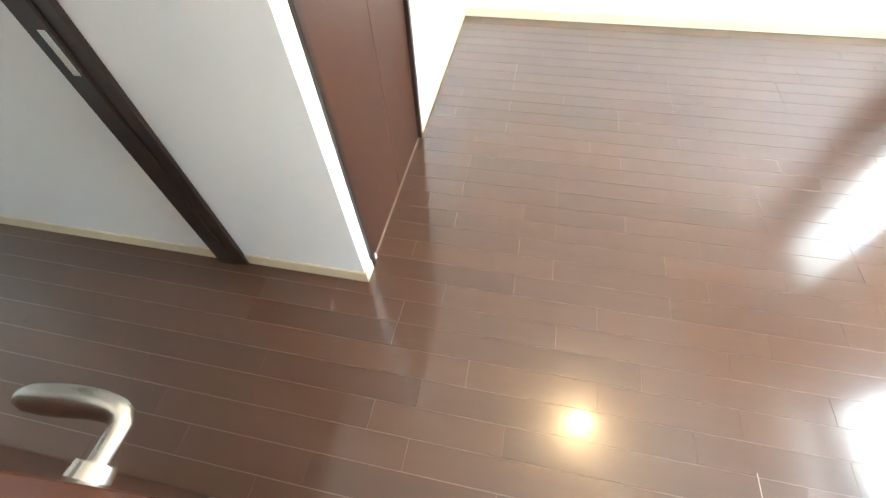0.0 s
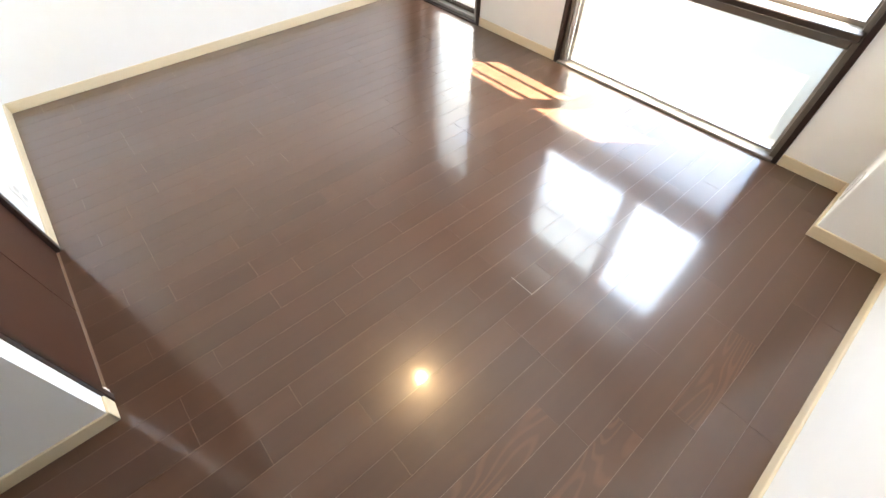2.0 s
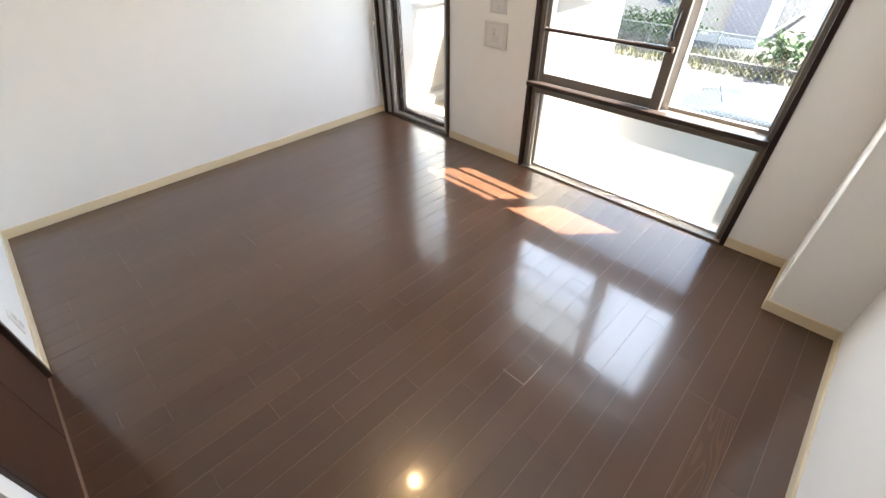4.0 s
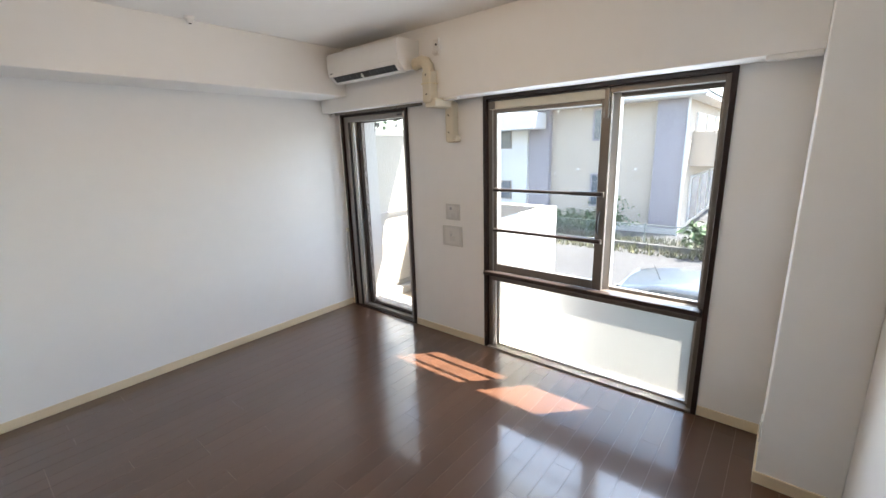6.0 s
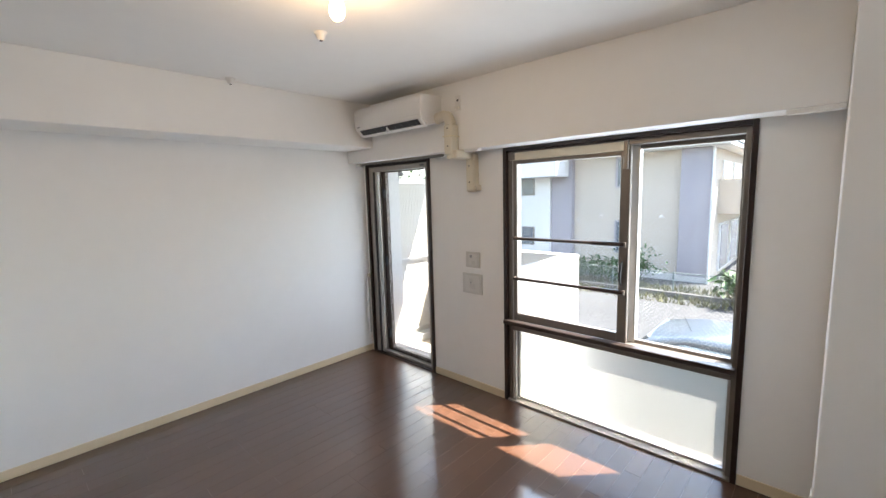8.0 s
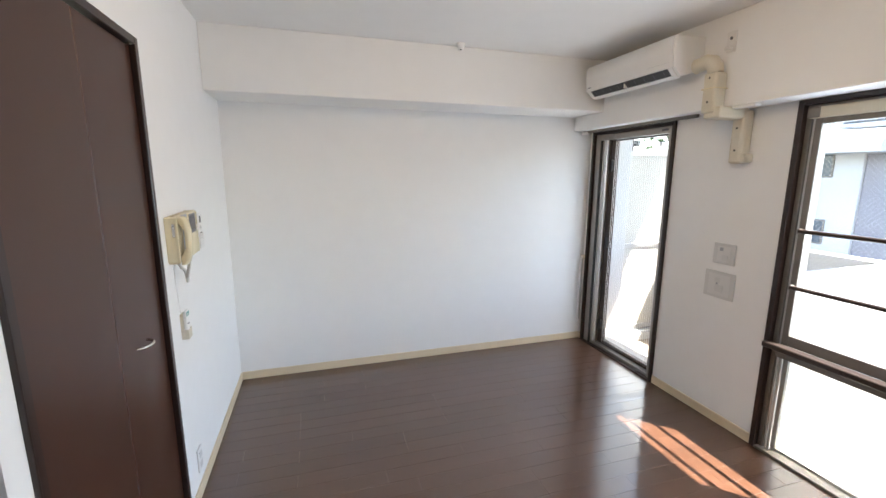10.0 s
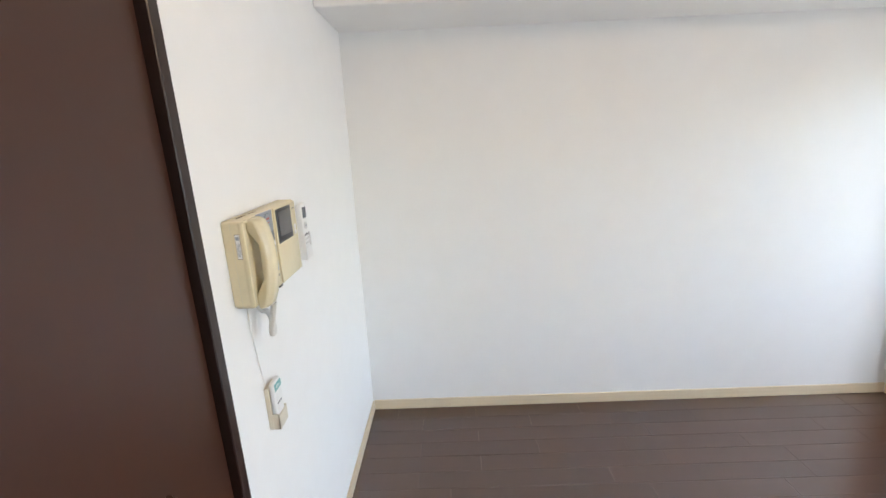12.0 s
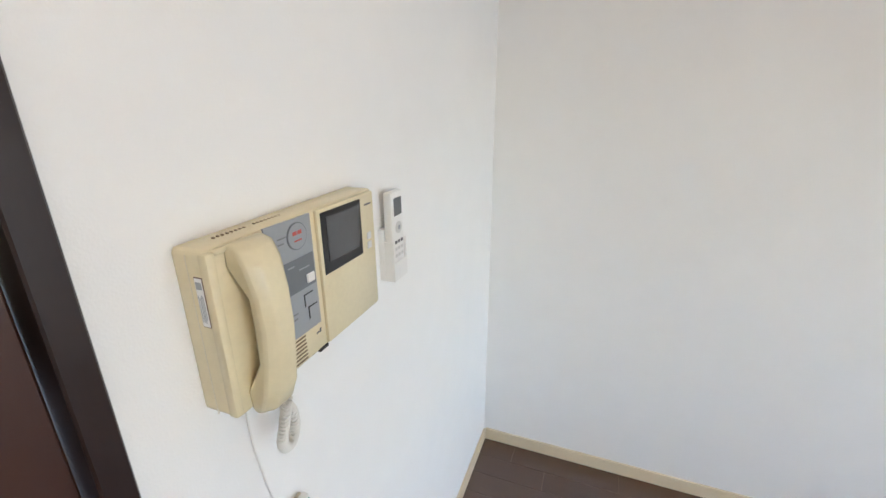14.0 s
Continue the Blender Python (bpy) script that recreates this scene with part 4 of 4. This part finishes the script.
def fence(x, y0, y1, base, top):
    f = thing("fence", (x, (y0 + y1) / 2, base), "green-grey wire mesh fence along the parking ground", "fence")
    y = y0
    while y <= y1 + 0.01:
        bm = bmesh.new()
        rod(bm, (x, y, base), (x, y, top + 0.04), 0.025, 8)
        part("post", bm, FENCEWIRE, f)
        y += 2.0
    for z in (top, base + 0.08):
        bm = bmesh.new()
        rod(bm, (x, y0, z), (x, y1, z), 0.017, 8)
        part("rail", bm, FENCEWIRE, f)
    bm = bmesh.new()
    h = top - base - 0.1
    c = y0 - h
    while c < y1:
        for s in (0, 1):
            a, b = max(0, y0 - c), min(h, y1 - c)
            if b > a:
                if s:
                    rod(bm, (x, c + a, base + 0.08 + h - a), (x, c + b, base + 0.08 + h - b), 0.004, 3)
                else:
                    rod(bm, (x, c + a, base + 0.08 + a), (x, c + b, base + 0.08 + b), 0.004, 3)
        c += 0.11
    part("wire_mesh", bm, FENCEWIRE, f)["kind"] = "stuff"


fence(15.6, -4.0, 12.0, GZ, GZ + 0.80)


def shrub(x, y, size, name="shrub", label="green leafy shrub behind the wire fence", leaf=0.13, n=700):
    s = thing(name, (x, y, GZ), label, "shrub", "shrubs by the fence")
    rng = random.Random(int(x * 31 + y * 17))
    bm = bmesh.new()
    for k in range(6):
        a = rng.uniform(0, math.tau)
        rod(bm, (x, y, GZ), (x + math.cos(a) * size * 0.3, y + math.sin(a) * size * 0.3, GZ + size * rng.uniform(0.5, 0.9)), 0.02, 6, 0.006)
    part("stems", bm, BARK, s)
    bm = bmesh.new()
    for k in range(n):
        a, e, r = rng.uniform(0, math.tau), rng.uniform(-0.3, 1.4), size * rng.uniform(0.1, 0.62) * (0.75 + 0.35 * math.sin(3 * rng.uniform(0, 6)))
        c = Vector((x + math.cos(a) * math.cos(e) * r, y + math.sin(a) * math.cos(e) * r, GZ + size * 0.45 + math.sin(e) * r))
        m = Euler((rng.uniform(-1, 1), rng.uniform(-1, 1), rng.uniform(0, 6.3))).to_matrix()
        l = leaf * rng.uniform(0.6, 1.3)
        v = [bm.verts.new(c + m @ Vector(q)) for q in ((-l * 0.5, 0, 0), (0, l * 0.28, 0.02), (l * 0.6, 0, -0.02), (0, -l * 0.28, 0.02))]
        bm.faces.new(v)
    part("leaves", bm, LEAF, s)["kind"] = "stuff"


for x, y, sz in ((16.2, 7.6, 1.0), (16.3, 7.0, 1.05), (16.2, 6.4, 1.0), (16.3, 5.4, 1.6), (16.2, 5.9, 1.0), (16.5, 1.0, 1.2), (16.3, 0.4, 1.0)):
    shrub(x, y, sz)
shrub(15.2, 2.2, 1.15, label="large-leaved plant growing in front of the wire fence", leaf=0.26, n=220)
shrub(14.0, 15.7, 4.9, "tree", "green leafy tree beyond the balcony", leaf=0.34, n=1500)
bm = bmesh.new()
rng = random.Random(5)
for k in range(4200):
    x, y = rng.uniform(14.5, 17.0), rng.uniform(-3, 11)
    h, a = rng.uniform(0.06, 0.26), rng.uniform(0, math.tau)
    d = Vector((math.cos(a), math.sin(a), 0)) * 0.03
    t = Vector((rng.uniform(-0.08, 0.08), rng.uniform(-0.08, 0.08), h))
    b = Vector((x, y, GZ))
    bm.faces.new([bm.verts.new(b - d), bm.verts.new(b + d), bm.verts.new(b + t)])
tagged(new("verge_grass", mesh_of("verge_grass", bm, DRYGRASS)), "dry yellow-green grass along the fence", "grass", kind="stuff")

# ---- outside: two-storey house opposite ----
HX = 18.6
hs_ = thing("apartment_house", (HX, 6, GZ), "two-storey beige and lilac-grey rendered apartment house with balconies", "house")
part("wall", boxes((HX, HX + 9, 3.56, 9.93, GZ, 3.12)), BEIGEWALL, hs_, "beige rendered wall")
part("lilac_wall", boxes((HX - 0.30, HX, 3.54, 4.56, GZ, 3.12), bevel=0.01), LILACWALL, hs_, "lilac-grey rendered bay")
part("lilac_wall", boxes((HX - 0.30, HX, 8.93, 9.95, GZ, 3.12), bevel=0.01), LILACWALL, hs_, "lilac-grey rendered bay")
part("plinth", boxes((HX - 0.34, HX + 0.1, 3.50, 9.97, GZ, GZ + 0.22)), CONCRETE, hs_)
part("eave", boxes((HX - 0.75, HX + 9.5, 2.95, 10.5, 3.12, 3.30), bevel=0.02), WHITEPAINT, hs_, "white eave board")
bm = bmesh.new()
prism(bm, [(2.90, 3.31), (10.55, 3.31), (6.7, 4.9)], 0, HX - 0.8, HX + 9.6)
part("roof", bm, ROOFTILE, hs_, "grey slate roof")
bm = bmesh.new()
rod(bm, (HX - 0.82, 2.90, 3.21), (HX - 0.82, 10.55, 3.21), 0.06, 8)
part("gutter", bm, WHITEPAINT, hs_)
bm = bmesh.new()
rod(bm, (HX - 0.36, 3.49, GZ), (HX - 0.36, 3.49, 3.14), 0.045, 8)
part("downpipe", bm, WHITEPAINT, hs_)
for z0, z1 in ((-1.05, 0.36), (1.72, 3.02)):
    w = part("window", boxes((HX - 0.05, HX + 0.05, 6.50, 7.10, z0, z1), bevel=0.01), LILACWALL, hs_)
    part("pane", boxes((HX - 0.06, HX - 0.05, 6.58, 7.00, z0 + 0.08, z1 - 0.08)), DARKWINDOW, w)
for y, z in ((8.62, 3.0), (7.60, 3.0), (7.62, 0.48), (8.68, 0.28), (5.2, 0.5)):
    part("vent", boxes((HX - 0.05, HX, y, y + 0.12, z, z + 0.1), bevel=0.02), WHITEPAINT, hs_)
# side balconies on the lit flank
for k, z in enumerate((0.55, -2.0)):
    if k == 0:
        b = part("balcony", boxes((HX + 1.2, HX + 8.6, 2.35, 3.56, 0.60, 0.75), (HX + 1.2, HX + 8.6, 2.35, 2.45, 0.75, 1.95), (HX + 1.2, HX + 1.3, 2.45, 3.56, 0.75, 1.95), bevel=0.01), BEIGEWALL, hs_, "peach beige balcony front")
        bm = bmesh.new()
        rod(bm, (HX + 1.25, 2.4, 2.25), (HX + 8.5, 2.4, 2.25), 0.03, 8)
        rod(bm, (HX + 1.25, 2.4, 1.95), (HX + 1.25, 2.4, 2.25), 0.025, 8)
        part("handrail", bm, ALULIGHT, b)
for i in range(3):
    y0 = 3.54
    for z0 in (-1.75, 0.75):
        w = part("window", boxes((HX + 1.6 + i * 2.4, HX + 3.4 + i * 2.4, y0 - 0.06, y0 + 0.02, z0, z0 + 1.95), bevel=0.01), WHITEPAINT, hs_, "white framed balcony window")
        part("pane", boxes((HX + 1.68 + i * 2.4, HX + 3.32 + i * 2.4, y0 - 0.075, y0 - 0.06, z0 + 0.08, z0 + 1.87)), DARKWINDOW, w)
for i in range(5):
    bm = bmesh.new()
    rod(bm, (HX + 1.25 + i * 1.8, 2.4, GZ), (HX + 1.25 + i * 1.8, 2.4, 0.35), 0.05, 8)
    part("post", bm, WHITEPAINT, hs_)
    bm = bmesh.new()
    rod(bm, (HX + 1.25 + i * 1.8, 2.4, 1.95), (HX + 1.25 + i * 1.8, 2.4, 2.95), 0.035, 8)
    part("post", bm, WHITEPAINT, hs_)

# white houses further back
def far_house(x, y0, y1, top, cat_label):
    h = thing("house", (x, (y0 + y1) / 2, GZ), cat_label, "house", "white houses behind")
    part("wall", boxes((x, x + 8, y0, y1, GZ, top)), WHITEPAINT, h)
    bm = bmesh.new()
    prism(bm, [(y0 - 0.4, top), (y1 + 0.4, top), ((y0 + y1) / 2, top + 1.5)], 0, x - 0.4, x + 8.4)
    part("roof", bm, ROOFTILE, h)
    n = max(2, int((y1 - y0) / 2))
    for i in range(n):
        yc = y0 + (i + 0.5) * (y1 - y0) / n
        for z in (-0.9, 1.5):
            w = part("window", boxes((x - 0.05, x + 0.02, yc - 0.35, yc + 0.35, z, z + 0.9), bevel=0.01), ALU, h)
            part("pane", boxes((x - 0.065, x - 0.05, yc - 0.30, yc + 0.30, z + 0.05, z + 0.85)), DARKWINDOW, w)
    b = part("balcony", boxes((x - 1.0, x, y0 + 0.3, y0 + 2.6, 2.4, 3.1), bevel=0.02), WHITEPAINT, h)
    return h


near = far_house(18.2, 9.97, 17.0, 4.2, "white rendered two-storey house beside the lilac one")
part("upper_balcony", boxes((17.0, 18.2, 9.05, 12.4, 2.30, 3.0), bevel=0.02), WHITEPAINT, near, "white balcony front")
far_house(30.0, 21.0, 29.0, 4.6, "white rendered house with small windows, far off")
far_house(34.0, -12.0, -3.0, 4.4, "white rendered house beyond the parking ground")
bm = bmesh.new()
rod(bm, (20.0, 10.6, GZ), (20.0, 10.6, 6.0), 0.09, 12, 0.07)
up_ = thing("utility_pole", (20.0, 10.6, GZ), "grey concrete utility pole beside the houses", "pole")
part("shaft", bm, CONCRETE, up_, smooth=True)
part("step_bolts", boxes((19.8, 20.2, 10.58, 10.62, 1.0, 1.03), (19.8, 20.2, 10.58, 10.62, 2.0, 2.03), (19.8, 20.2, 10.58, 10.62, 3.0, 3.03)), ALUDARK, up_)
part("cable_box", boxes((19.8, 20.0, 10.45, 10.75, 1.5, 1.85), bevel=0.03), ALU, up_)

# ---- floor planks, laid along x ----
PW, GAP = 0.101, 0.0016
fl = thing("floor", (0, 0, 0), "glossy dark brown plank floor with joints coloured pale for window light", "floor", kind="structure")
rng = random.Random(11)
plank_meshes = {}


def plank(x0, x1, y0, y1):
    figured = (x0 < 1.0 < x1 and 0.29 < y0 < 0.55 and round(y0 / PW) != 4) or (x0 < 1.7 < x1 and 0.15 < y0 < 0.25)
    key = (round(x1 - x0, 3), round(y1 - y0, 4), figured)
    if key not in plank_meshes:
        bm = bmesh.new()
        L, W = key[:2]
        box(bm, 0, L, 0, W, -0.012, 0)
        plank_meshes[key] = mesh_of("plank", bm, FIGURED if figured else FLOORWOOD)
    ob = new("plank", plank_meshes[key])
    ob.parent = fl
    ob.location = (x0, y0, 0)


y = 0.0
while y < NY - 0.005:
    y1 = min(y + PW - GAP, NY)
    x_start = -2.4 if 0.555 <= y + PW / 2 <= 1.475 else (-0.56 if y < 0.555 else 0.0)
    x = x_start - rng.choice((0.15, 0.30, 0.45))
    while x < WX:
        length = rng.choice((0.4545, 0.606, 0.606, 0.909))
        a, b = max(x, x_start), min(x + length, WX)
        if b - a > 0.02:
            plank(a, b - GAP * 0.35, y, y1)
        x += length
    y += PW

# a worn right-angled scratch in the lacquer
SCRATCH = shader("pale_scratch", (0.42, 0.36, 0.30), 0.5)
part("scratch", boxes((1.409, 1.411, 0.905, 1.02, -0.001, 0.0003)), SCRATCH, fl, "thin pale scratch in the lacquer")
part("scratch", boxes((1.411, 1.545, 0.905, 0.907, -0.001, 0.0003)), SCRATCH, fl, "thin pale scratch in the lacquer")
